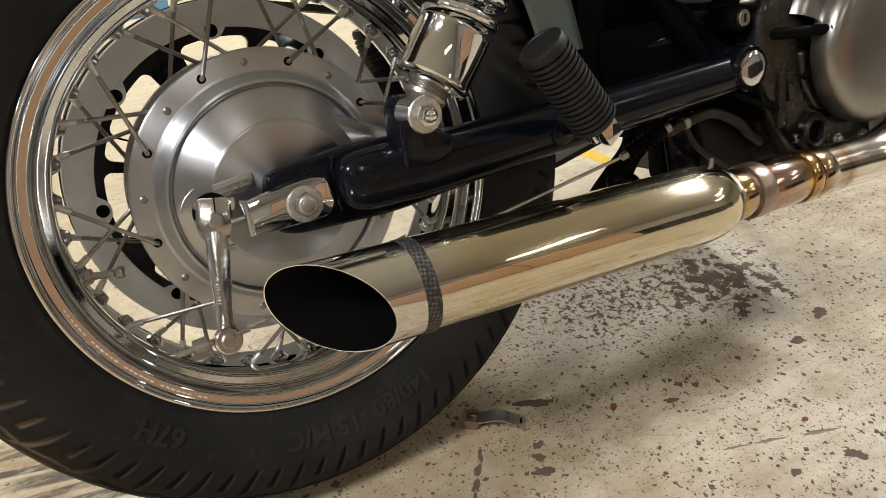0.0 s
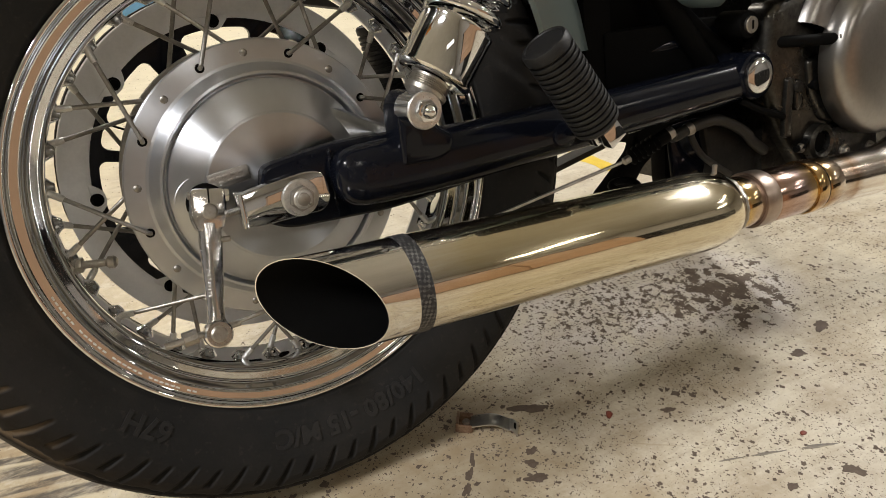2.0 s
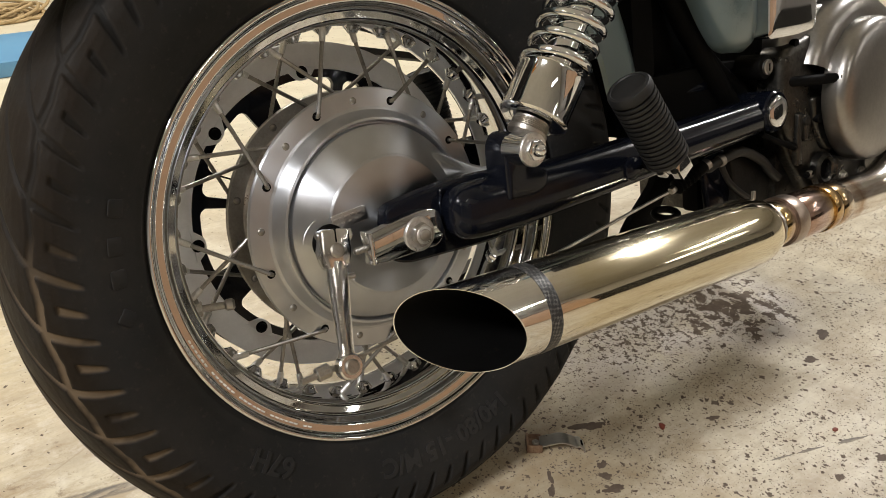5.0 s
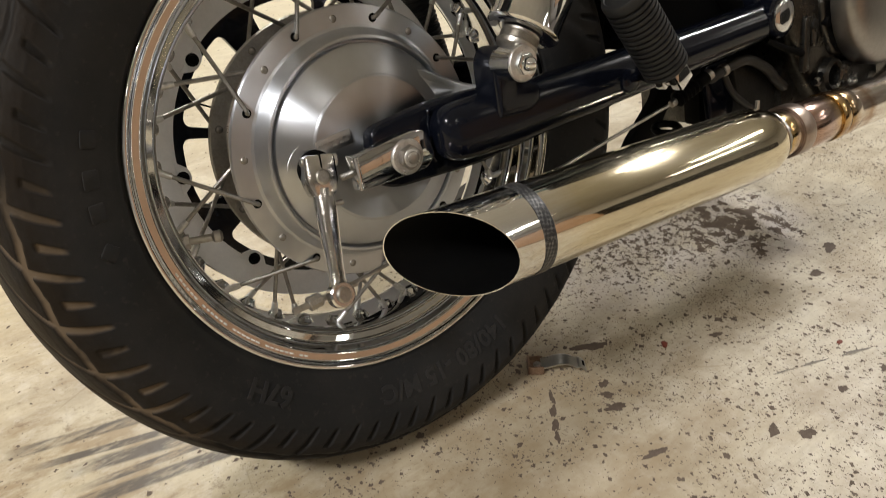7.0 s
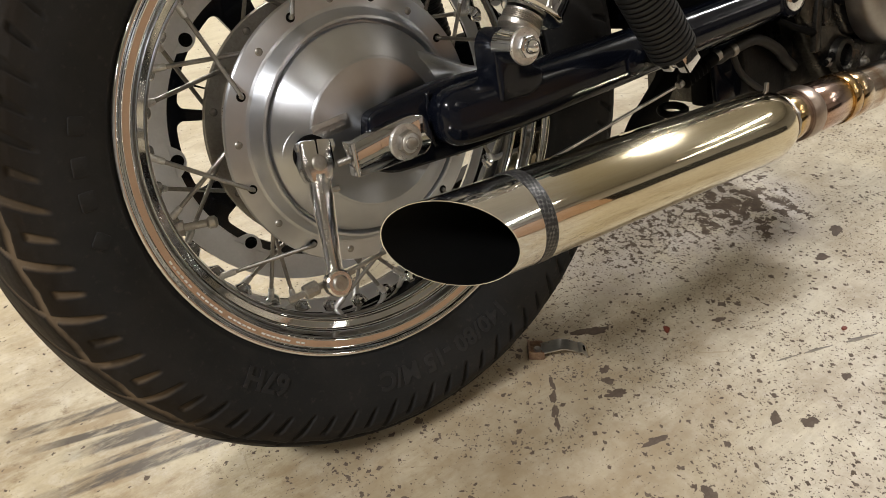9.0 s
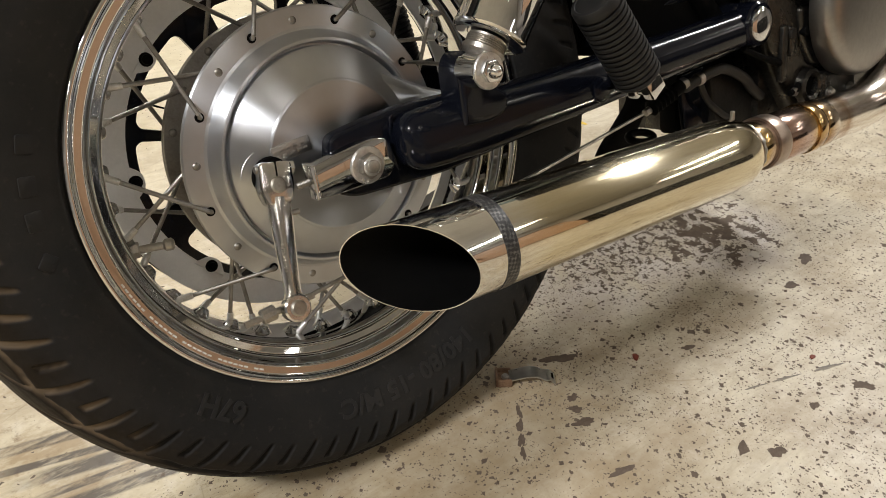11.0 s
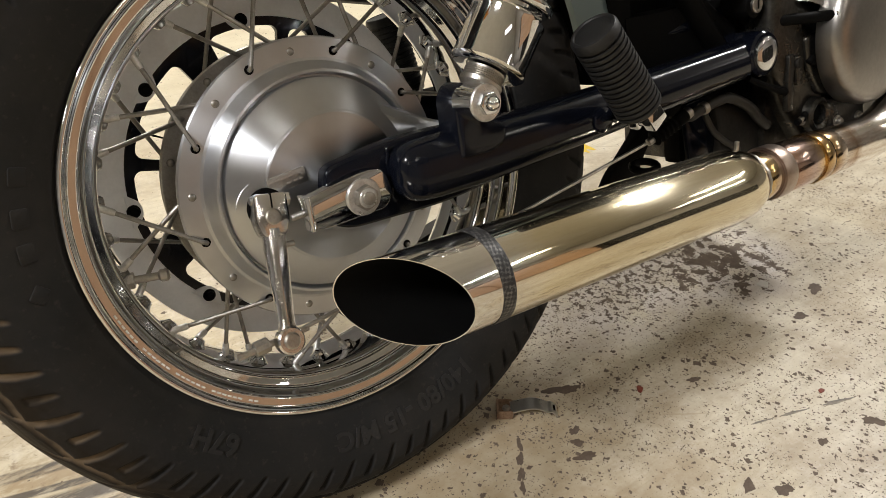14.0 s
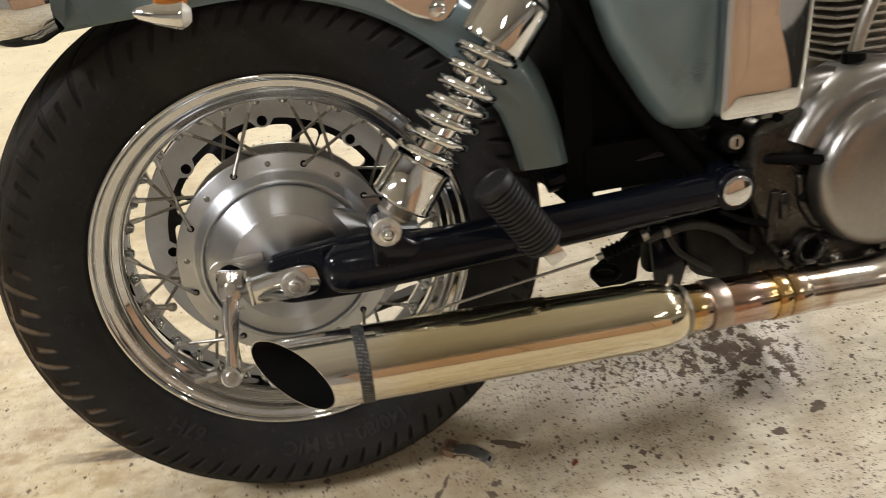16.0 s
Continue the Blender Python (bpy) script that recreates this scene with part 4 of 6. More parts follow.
web = part("belt_pulley", pulley_web(), BLACK_PAINT, wheel, "black slotted belt pulley with a light grey rim", angle=30)
ring_prof = [(0.1395, -0.0600), (0.1398, -0.0588), (0.1408, -0.0584), (0.1630, -0.0590), (0.1658, -0.0605), (0.1662, -0.0830), (0.1640, -0.0845), (0.1560, -0.0850), (0.1560, -0.1120), (0.1395, -0.1120), (0.1395, -0.0600)]
part("pulley_ring", revolve(ring_prof, 144, FACE), PULLEY_GREY, web, "matt light grey pulley rim")
lobe = finish(plate(rounded([(0.1300, -0.0065), (0.1300, 0.0065), (0.1425, 0.0170), (0.1425, -0.0170)], [0.006, 0.006, 0.001, 0.001], 5), 0.0024, Matrix.Translation((0, 0.0608, 0)) @ FACE, 0.0005), PULLEY_GREY)
teeth = bmesh.new()
for k in range(80):
    box(0.1560, 0.1622, 0.0855, 0.1115, -0.0034, 0.0034, 0.0, wheel_turn(360 * k / 80), bm=teeth)
tagged(part("pulley_teeth", teeth, STEEL, web, "steel belt teeth"), kind="stuff")
bolt_mesh = finish(revolve([(0.0, 0.004), (0.0032, 0.004), (0.0040, 0.0034), (0.0044, 0.0006), (0.0060, 0.0004), (0.0062, -0.001), (0, -0.001)], 14, Matrix.Translation((0.1380, 0.0582, 0)) @ FACE), BLACK_PART)
for k in range(8):
    part("rim_lobe", lobe, None, web, at=wheel_turn(92 + 45 * k))
    part("pulley_bolt", bolt_mesh, None, web, at=wheel_turn(92 + 45 * k))
belt_path = [polar(0.1640, a, -0.0985) for a in range(80, 281, 5)]
belt = bmesh.new()
low, high = Vector((0.62, 0.0985, -0.037)), Vector((0.62, 0.0985, 0.042))
line = [high] + belt_path + [low]
rows = []
for i, p in enumerate(line):
    t = (line[min(i + 1, len(line) - 1)] - line[max(i - 1, 0)]).normalized()
    o = Vector((-t.z, 0, t.x)) * -0.0035
    rows.append([belt.verts.new(p + d) for d in (o + Vector((0, -0.013, 0)), o + Vector((0, 0.013, 0)), -o + Vector((0, 0.013, 0)), -o + Vector((0, -0.013, 0)))])
for one, two in zip(rows, rows[1:]):
    for k in range(4):
        belt.faces.new((one[k], one[(k + 1) % 4], two[(k + 1) % 4], two[k]))
part("drive_belt", belt, BELT, bike, "black toothed rubber drive belt")

# -- swingarm --
arm_line = [(0.0335, 0.0040), (0.0345, 0.0040), (0.0370, 0.0040), (0.0410, 0.0040), (0.0470, 0.0038), (0.0560, 0.0036), (0.070, 0.0035), (0.105, 0.0034), (0.140, 0.0042), (0.20, 0.0060), (0.30, 0.0098), (0.40, 0.0148), (0.486, 0.0190)]
arm_high = [0.0060, 0.0115, 0.0165, 0.0205, 0.0235, 0.0252, 0.0258, 0.0262, 0.0262, 0.0252, 0.0238, 0.0230, 0.0222]
arm_deep = [0.0050, 0.0095, 0.0135, 0.0168, 0.0190, 0.0205, 0.0212, 0.0215, 0.0215, 0.0215, 0.0215, 0.0215, 0.0215]


def arm_mesh():
    bm = bmesh.new()
    rings = []
    for (x, z), high, deep in zip(arm_line, arm_high, arm_deep):
        ring = []
        square = 0.72 + 0.20 * min(1.0, max(0.0, (x - 0.10) / 0.14))
        for k in range(28):
            a = 2 * math.pi * k / 28
            c, s = math.cos(a), math.sin(a)
            ring.append(bm.verts.new((x, -0.1055 + deep * math.copysign(abs(c) ** square, c), z + high * math.copysign(abs(s) ** square, s))))
        rings.append(ring)
    for one, two in zip(rings, rings[1:]):
        for k in range(28):
            bm.faces.new((one[k], one[(k + 1) % 28], two[(k + 1) % 28], two[k]))
    bm.faces.new(rings[0]), bm.faces.new(rings[-1])
    return bm


swingarm = part("swingarm", arm_mesh(), BLACK_PAINT, bike, "glossy black painted swingarm")
drop_out = rounded([(-0.020, 0.023), (-0.028, -0.020), (-0.006, -0.0310), (0.085, -0.0345), (0.190, -0.0250), (0.190, 0.0200), (0.095, 0.0315), (0.045, 0.0315), (0.008, 0.0275)], [0.008, 0.012, 0.01, 0.02, 0.004, 0.004, 0.02, 0.01, 0.01], 5)
part("axle_plate", plate(drop_out, 0.013, Matrix.Translation((0, -0.0825, 0)) @ FACE, 0.003), BLACK_PAINT, swingarm, angle=50)
part("weld_bead", sweep([(0.0375 - 0.0030 * math.cos(a) + 0.0004 * math.sin(9 * a), -0.0965, 0.0040 + 0.0225 * math.sin(a)) for a in [math.pi * (k / 40 - 0.5) for k in range(41)]], 0.0016, 8), BLACK_PAINT, swingarm)
far_arm = sweep([(-0.02, 0.135, 0), (0.1, 0.135, 0.002), (0.30, 0.115, 0.010), (0.50, 0.105, 0.018)], 0.024, 18)
part("swingarm_tube", far_arm, BLACK_PAINT, swingarm)
part("pivot_tube", rod((0.502, -0.104, 0.0205), (0.502, 0.11, 0.0205), 0.026, 28), BLACK_PAINT, swingarm)
part("pivot_ring", revolve([(0, 0), (0.0235, 0), (0.0245, 0.003), (0.0245, 0.018), (0.0225, 0.0205), (0, 0.0205)], 36, Matrix.Translation((0.4985, -0.108, 0.0232)) @ FACE), BLACK_PAINT, swingarm)
part("pivot_cap", revolve([(0, 0.0030), (0.006, 0.0029), (0.012, 0.0025), (0.0160, 0.0019), (0.0180, 0.0008), (0.0187, -0.001), (0.0182, -0.004), (0, -0.004)], 36, Matrix.Translation((0.4985, -0.1302, 0.0236)) @ FACE), CHROME, swingarm, "domed chrome pivot cap")

# axle: chrome adjuster cap, washer, nut and the adjuster's stud
adj_at = Matrix.Translation((0.0000, -0.0955, -0.0030)) @ Matrix.Rotation(radians(-2), 4, "Y") @ FACE
adj_poly = rounded([(-0.0415, 0.0115), (-0.0415, -0.0150), (-0.030, -0.0168), (0.0225, -0.0170), (0.0305, -0.007), (0.0275, 0.0145), (0.0140, 0.0185), (-0.010, 0.0165)], [0.001, 0.001, 0.006, 0.009, 0.008, 0.009, 0.009, 0.01], 5)
adjuster = part("axle_adjuster", plate(adj_poly, 0.0095, adj_at, 0.0014), CHROME, bike, "chromed axle adjuster cap", angle=30)
part("adjuster_flange", plate(rounded([(-0.0445, 0.0125), (-0.0445, -0.0155), (-0.0405, -0.0155), (-0.0405, 0.0125)], 0.0008, 2), 0.0140, adj_at @ Matrix.Translation((0, 0, -0.004)), 0.001), CHROME, adjuster)
nut_at = Matrix.Translation((0.0038, -0.1048, -0.0042)) @ FACE
part("axle_washer", revolve([(0, 0.0028), (0.0125, 0.0028), (0.0144, 0.0024), (0.0152, 0.0014), (0.0153, 0.0004), (0.0150, 0), (0, 0)], 40, nut_at), ZINC, adjuster, "worn zinc flange of the axle nut")
part("axle_nut", plate(rounded(hexagon(0.0106), 0.0010, 3), 0.0060, nut_at @ Matrix.Translation((0, 0, 0.0026)) @ Matrix.Rotation(0.3, 4, "Z"), 0.0012), STEEL, adjuster)
part("nut_collar", revolve([(0, 0.0012), (0.0064, 0.0012), (0.0076, 0.0006), (0.0080, 0), (0, 0)], 28, nut_at @ Matrix.Translation((0, 0, 0.0085))), ZINC, adjuster)
part("axle_end", revolve([(0, 0.0022), (0.0040, 0.0022), (0.0052, 0.0014), (0.0054, 0), (0, 0)], 20, nut_at @ Matrix.Translation((0, 0, 0.0096))), STEEL, adjuster)
thread = [(0, 0)]
for k in range(9):
    thread += [(0.0030, 0.0012 * k + 0.0002), (0.0025, 0.0012 * k + 0.0008)]
part("adjuster_stud", revolve(thread + [(0.0022, 0.0112), (0, 0.0114)], 14, axis((-0.0440, -0.0965, -0.0060), (-1, 0, -0.05))), SPOKE_METAL, adjuster)

# -- brake lever on the panel --
ARM_TOP, ARM_LOW = Vector((-0.0640, -0.0805, -0.0045)), Vector((-0.0808, -0.1060, -0.1000))
lever_way = (ARM_LOW - ARM_TOP).normalized()
lever_side = lever_way.cross(Vector((0, -1, 0))).normalized()
lever_out = lever_side.cross(lever_way).normalized()
if lever_out.y > 0:
    lever_out, lever_side = -lever_out, -lever_side
LEVER = Matrix((( *lever_side, 0), (*lever_way, 0), (*lever_out, 0), (0, 0, 0, 1))).transposed()
LEVER.translation = ARM_TOP


def lever_mesh():
    bm = bmesh.new()
    rows = [(0.010, 0.0095, 0.0055), (0.018, 0.0086, 0.0060), (0.026, 0.0090, 0.0060), (0.034, 0.0086, 0.0056), (0.055, 0.0076, 0.0048), (0.074, 0.0067, 0.0042), (0.085, 0.0064, 0.0040), (0.092, 0.0085, 0.0045)]
    rings = []
    section = [(1.0, -0.6), (1.0, 0.15), (0.86, 0.50), (0.30, 0.97), (0.18, 1.02), (0.02, 1.0), (-0.74, 0.62), (-0.92, 0.45), (-1.0, 0.15), (-1.0, -0.6), (-0.8, -1.0), (0.8, -1.0)]
    for along, wide, thick in rows:
        rings.append([bm.verts.new(LEVER @ Vector((wide * a, along, -0.002 + thick * b))) for a, b in section])
    for one, two in zip(rings, rings[1:]):
        for k in range(len(section)):
            bm.faces.new((one[k], one[(k + 1) % len(section)], two[(k + 1) % len(section)], two[k]))
    bm.faces.new(rings[0]), bm.faces.new(rings[-1])
    return bm


lever = part("brake_lever", lever_mesh(), POLISHED, bike, "chromed brake lever arm", angle=32)
# raised writing that cannot be read, along the arm's narrow face
for k in range(9):
    along = 0.047 + 0.0026 * k
    wide, thick = 0.0079 - 0.042 * (along - 0.047), 0.0050 - 0.028 * (along - 0.047)
    bar_at = LEVER @ Matrix.Translation((0.56 * wide, along, -0.002 + 0.75 * thick)) @ Matrix.Rotation(radians(29), 4, "Y")
    part("raised_mark", plate([(-0.0013, -0.0008), (0.0013, -0.0008), (0.0013, 0.0008), (-0.0013, 0.0008)], 0.0003, bar_at, 0.0001), POLISHED, lever)
clamp = rounded([(-0.0135, -0.0175), (0.0135, -0.0175), (0.0140, 0.004), (0.0095, 0.0165), (-0.0095, 0.0165), (-0.0140, 0.004)], 0.004, 4)
part("lever_clamp", plate(clamp, 0.0130, LEVER @ Matrix.Translation((0, 0, -0.0105)), 0.0022), POLISHED, lever)
part("clamp_slit", plate([(-0.0006, -0.0178), (0.0006, -0.0178), (0.0006, -0.006), (-0.0006, -0.006)], 0.0133, LEVER @ Matrix.Translation((0, 0, -0.0105))), SOOT_AND_SHADE, lever)
part("cam_shaft", revolve([(0, 0.0016), (0.0050, 0.0016), (0.0064, 0.0006), (0.0066, -0.004), (0, -0.004)], 24, LEVER @ Matrix.Translation((0, 0.001, 0.0022))), STEEL, lever)
part("clamp_bolt", rod(LEVER @ Vector((-0.0165, -0.0125, -0.004)), LEVER @ Vector((0.0150, -0.0125, -0.004)), 0.0032, 12), STEEL, lever)
part("clamp_bolt_head", plate(hexagon(0.0058), 0.004, axis(LEVER @ Vector((-0.0128, -0.0125, -0.004)), LEVER.to_3x3() @ Vector((-1, 0, 0))), 0.0008), CHROME, lever)
part("lever_screw", rod(LEVER @ Vector((-0.0055, 0.024, -0.001)), LEVER @ Vector((-0.0150, 0.023, -0.001)), 0.0024, 10), STEEL, lever)
part("cam_boot", revolve([(0.006, 0.0), (0.0155, 0.0), (0.0160, 0.0020), (0.0150, 0.0034), (0.006, 0.0040)], 32, Matrix.Translation((ARM_TOP.x + 0.001, -0.0670, ARM_TOP.z + 0.004)) @ FACE), BLACK_PART, panel, "black dust seal")
part("lever_eye", revolve([(0, 0.0050), (0.0098, 0.0050), (0.0112, 0.0036), (0.0114, -0.0045), (0, -0.0050)], 28, LEVER @ Matrix.Translation((0, 0.0980, -0.001))), POLISHED, lever)
part("eye_pin", revolve([(0, 0.0018), (0.0052, 0.0018), (0.0066, 0.0008), (0.0068, -0.003), (0, -0.003)], 22, LEVER @ Matrix.Translation((0, 0.0980, 0.0042))), STEEL, lever)
eye = LEVER @ Vector((0, 0.098, -0.006))
part("rod_nut", rod(eye + Vector((-0.014, 0.004, 0.001)), eye + Vector((-0.026, 0.004, 0.0)), 0.0062, 10), STEEL, lever)
part("rod_thread", rod(eye + Vector((-0.040, 0.004, -0.001)), eye + Vector((0.02, 0.004, 0.002)), 0.0028, 10), STEEL, lever)
part("brake_rod", sweep([eye + Vector((0.01, 0.004, 0.002)), (0.10, -0.097, -0.076), (0.342, -0.0940, -0.0430)], 0.0019, 8), STEEL, bike, "thin steel brake cable")

# -- shock absorber --
SHOCK_LOW, SHOCK_TOP = Vector((0.1045, -0.1290, 0.0525)), Vector((0.2560, -0.1265, 0.2530))
shock_way = (SHOCK_TOP - SHOCK_LOW).normalized()
SHOCK = axis(SHOCK_LOW, shock_way)
damper = part("shock_absorber", revolve([(0, 0.045), (0.0140, 0.045), (0.0140, 0.150), (0.0125, 0.153), (0.0060, 0.154), (0.0056, 0.300), (0, 0.300)], 28, SHOCK), CHROME, bike, "chrome shock absorber with an open coil spring")
part("lower_cup", revolve([(0.012, 0.0285), (0.028, 0.0262), (0.0308, 0.0275), (0.0320, 0.0295), (0.0318, 0.0312), (0.0311, 0.0330), (0.0310, 0.0690), (0.0316, 0.0705), (0.0316, 0.0728), (0.0304, 0.0742), (0.0285, 0.0742), (0.0282, 0.050), (0.012, 0.048)], 40, SHOCK), CHROME, damper, "polished chrome spring cup")
part("upper_cup", revolve([(0.012, 0.205), (0.0330, 0.2025), (0.0345, 0.2040), (0.0348, 0.2070), (0.0345, 0.2500), (0.0330, 0.2530), (0.0260, 0.2555), (0.012, 0.256)], 40, SHOCK), CHROME, damper, "polished chrome spring cup")
part("top_cover", revolve([(0.012, 0.254), (0.0300, 0.2570), (0.0270, 0.2620), (0.0200, 0.2680), (0.0150, 0.285), (0.0, 0.285)], 32, SHOCK), STEEL, damper)
knurl = []
for k in range(5):
    knurl += [(0.0172, 0.0170 + 0.0016 * k), (0.0163, 0.0178 + 0.0016 * k)]
part("preload_ring", revolve([(0.010, 0.0085), (0.0150, 0.0100), (0.0178, 0.0125), (0.0184, 0.0160)] + knurl + [(0.0165, 0.0260), (0.010, 0.0280)], 36, SHOCK), STEEL, damper, "knurled steel ring")
coil = []
for k in range(7 * 24 + 1):
    f = k / (7 * 24)
    a = 2 * math.pi * 7 * f
    coil.append(SHOCK @ Vector((0.0282 * math.cos(a), 0.0282 * math.sin(a), 0.0760 + 0.1270 * f)))
part("spring", sweep(coil, 0.0047, 10), CHROME, damper, "chromed coil spring", angle=60)
part("lower_eye", revolve([(0, 0.0190), (0.0138, 0.0190), (0.0146, 0.0180), (0.0146, -0.0060), (0.0138, -0.0070), (0, -0.0070)], 32, Matrix.Translation((0.1013, -0.1290, 0.0525)) @ FACE), CHROME, damper)
part("eye_washer", revolve([(0, 0.0022), (0.0142, 0.0022), (0.0150, 0.0012), (0.0150, 0), (0, 0)], 36, Matrix.Translation((0.1013, -0.1482, 0.0525)) @ FACE), ZINC, damper)
part("eye_nut", plate(rounded(hexagon(0.0096), 0.001, 3), 0.0050, Matrix.Translation((0.1013, -0.1504, 0.0525)) @ FACE, 0.001), CHROME, damper)
part("acorn_cap", revolve([(0, 0.0085), (0.0030, 0.0078), (0.0052, 0.0056), (0.0060, 0.0025), (0.0062, 0), (0, 0)], 24, Matrix.Translation((0.1013, -0.1552, 0.0525)) @ FACE), CHROME, damper)
bracket = rounded([(0.0865, 0.008), (0.0870, 0.056), (0.094, 0.067), (0.108, 0.067), (0.1155, 0.050), (0.1200, 0.037), (0.136, 0.027), (0.134, 0.012), (0.118, 0.006)], [0.003, 0.008, 0.008, 0.008, 0.006, 0.008, 0.005, 0.008, 0.006], 5)
part("shock_bracket", plate(bracket, 0.0295, Matrix.Translation((0, -0.100, 0)) @ FACE, 0.004), BLACK_PAINT, swingarm, "glossy black welded shock bracket", angle=50)


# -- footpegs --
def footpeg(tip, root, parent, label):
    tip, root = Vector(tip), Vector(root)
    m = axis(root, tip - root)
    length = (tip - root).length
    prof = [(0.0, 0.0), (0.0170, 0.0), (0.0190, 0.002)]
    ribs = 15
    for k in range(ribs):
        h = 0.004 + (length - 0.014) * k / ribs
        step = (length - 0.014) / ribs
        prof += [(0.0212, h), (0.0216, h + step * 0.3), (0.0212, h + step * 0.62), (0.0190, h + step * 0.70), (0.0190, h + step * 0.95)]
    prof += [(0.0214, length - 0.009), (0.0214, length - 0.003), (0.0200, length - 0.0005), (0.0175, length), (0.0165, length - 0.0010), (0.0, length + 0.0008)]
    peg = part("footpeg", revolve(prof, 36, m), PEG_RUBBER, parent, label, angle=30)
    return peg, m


peg, peg_m = footpeg((0.2060, -0.1640, 0.0915), (0.2600, -0.1630, 0.0145), bike, "ribbed black rubber footpeg, folded up")
clevis = box(-0.0150, -0.0040, -0.0095, 0.0095, -0.0170, 0.001, 0.0015, peg_m)
box(0.0040, 0.0150, -0.0095, 0.0095, -0.0170, 0.001, 0.0015, peg_m, bm=clevis)
box(-0.0050, 0.0050, -0.0080, 0.0080, -0.0120, 0.001, 0.0010, peg_m, bm=clevis)
part("peg_clevis", clevis, CHROME, peg, "chrome forked hinge block", angle=15)
part("peg_boss", revolve([(0, 0.006), (0.0100, 0.0058), (0.0118, 0.0045), (0.0122, 0.002), (0.0122, 0), (0, 0)], 32, Matrix.Translation((0.2490, -0.1240, 0.0050)) @ FACE), BLACK_PAINT, bike, "black footpeg boss on the swingarm")
part("peg_mount", rod((0.2640, -0.1600, 0.0065), (0.2750, -0.1200, 0.0080), 0.0085, 16), BLACK_PART, bike, "black footpeg bracket")
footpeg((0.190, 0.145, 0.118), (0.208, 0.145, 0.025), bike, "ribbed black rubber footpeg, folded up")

# -- exhaust --
MUF_X0, MUF_Y0, MUF_Z0, MUF_SY, MUF_SZ = 0.06, -0.1732, -0.0739, 0.0249, -0.0491


def muf(x, r=0.0, a=0.0):
    """A point of the exhaust: the axis at x, and r away from it at the angle a."""
    return Vector((x, MUF_Y0 + MUF_SY * (x - MUF_X0) + r * math.cos(a), MUF_Z0 + MUF_SZ * (x - MUF_X0) + r * math.sin(a)))


def cut_x(r, a):
    """Where the slash-cut mouth ends: the outer side is cut further forward than the inner."""
    return -0.0138 - 0.95 * r * math.cos(a) - 0.25 * r * math.sin(a)


MUF_R = 0.0388


def muffler_shell(stops, n=96):
    """A shell from the slanted mouth through rings of (x, radius); the first stop's x is the mouth."""
    bm = bmesh.new()
    rings = []
    for k, (x, r) in enumerate(stops):
        rings.append([bm.verts.new(muf(cut_x(r, a) if x is None else x, r, a)) for a in [2 * math.pi * i / n for i in range(n)]])
    for one, two in zip(rings, rings[1:]):
        for i in range(n):
            bm.faces.new((one[i], one[(i + 1) % n], two[(i + 1) % n], two[i]))
    return bm


outer = [(None, MUF_R - 0.0007), (None, MUF_R - 0.0003), (None, MUF_R)] + [(0.055 + 0.02 * k, MUF_R) for k in range(16)] + [(0.370, 0.0387), (0.383, 0.0378), (0.394, 0.0360), (0.402, 0.0336), (0.407, 0.0306), (0.410, 0.0275), (0.416, 0.0262)]
muffler = part("muffler", muffler_shell(outer), MUFFLER_STEEL, bike, "polished stainless slash-cut muffler", angle=50)
part("muffler_bore", muffler_shell([(None, MUF_R - 0.0006), (0.06, MUF_R - 0.0022), (0.20, MUF_R - 0.004), (0.30, 0.020), (0.30, 0.0005)]), SOOT_AND_SHADE, muffler, "matt black muffler bore")
part("woven_band", muffler_shell([(0.0500, MUF_R - 0.0004), (0.0503, MUF_R + 0.0006), (0.0625, MUF_R + 0.0006), (0.0628, MUF_R - 0.0004)]), WOVEN, muffler, "dark woven band round the muffler")
part("weld_seam", sweep([muf(0.4130, 0.0274 + 0.0005 * math.sin(a * 17), a) for a in [2 * math.pi * i / 72 for i in range(73)]], 0.0018, 8), STEEL, muffler)
stud = muf(0.4010, 0.033, 1.45)
part("muffler_stud", rod(stud, stud + Vector((0.001, 0.0, 0.010)), 0.0024, 10), STEEL, muffler)


def pipe_sleeve(x0, x1, r, lip=0.0012):
    return muffler_shell([(x0, r - 0.003), (x0, r - lip * 0.4), (x0 + lip, r), (x1 - lip, r), (x1, r - lip * 0.4), (x1, r - 0.003)], 64)


part("neck_pipe", pipe_sleeve(0.412, 0.4420, 0.0264), TINTED, muffler, "straw-coloured heat-tinted neck", angle=50)
part("pipe_clamp", pipe_sleeve(0.4410, 0.4620, 0.0292), CLAMP_STEEL, bike, "dull steel exhaust clamp", angle=50)
part("copper_sleeve", pipe_sleeve(0.4610, 0.5220, 0.0276), TINTED, bike, "copper-tinted exhaust sleeve", angle=50)
part("sleeve_ring", pipe_sleeve(0.5210, 0.5370, 0.0290), TINTED, bike, "golden tinted ring", angle=50)
part("pipe_gap", pipe_sleeve(0.5365, 0.5395, 0.0283), SOOT_AND_SHADE, bike)
part("bronze_sleeve", pipe_sleeve(0.5390, 0.5640, 0.0280), TINTED, bike, "bronze-tinted exhaust sleeve", angle=50)
head_path = smooth_path([muf(0.560), muf(0.61), muf(0.655), muf(0.70) + Vector((0, -0.002, 0.010)), muf(0.745) + Vector((0, -0.002, 0.034)), muf(0.785) + Vector((0, 0, 0.075)), muf(0.810) + Vector((0, 0.01, 0.13)), muf(0.82) + Vector((0, 0.03, 0.2))], 8)
part("header_pipe", sweep(head_path, 0.0268, 40), TINTED, bike, "chrome header pipe with brown heat stains", angle=60)


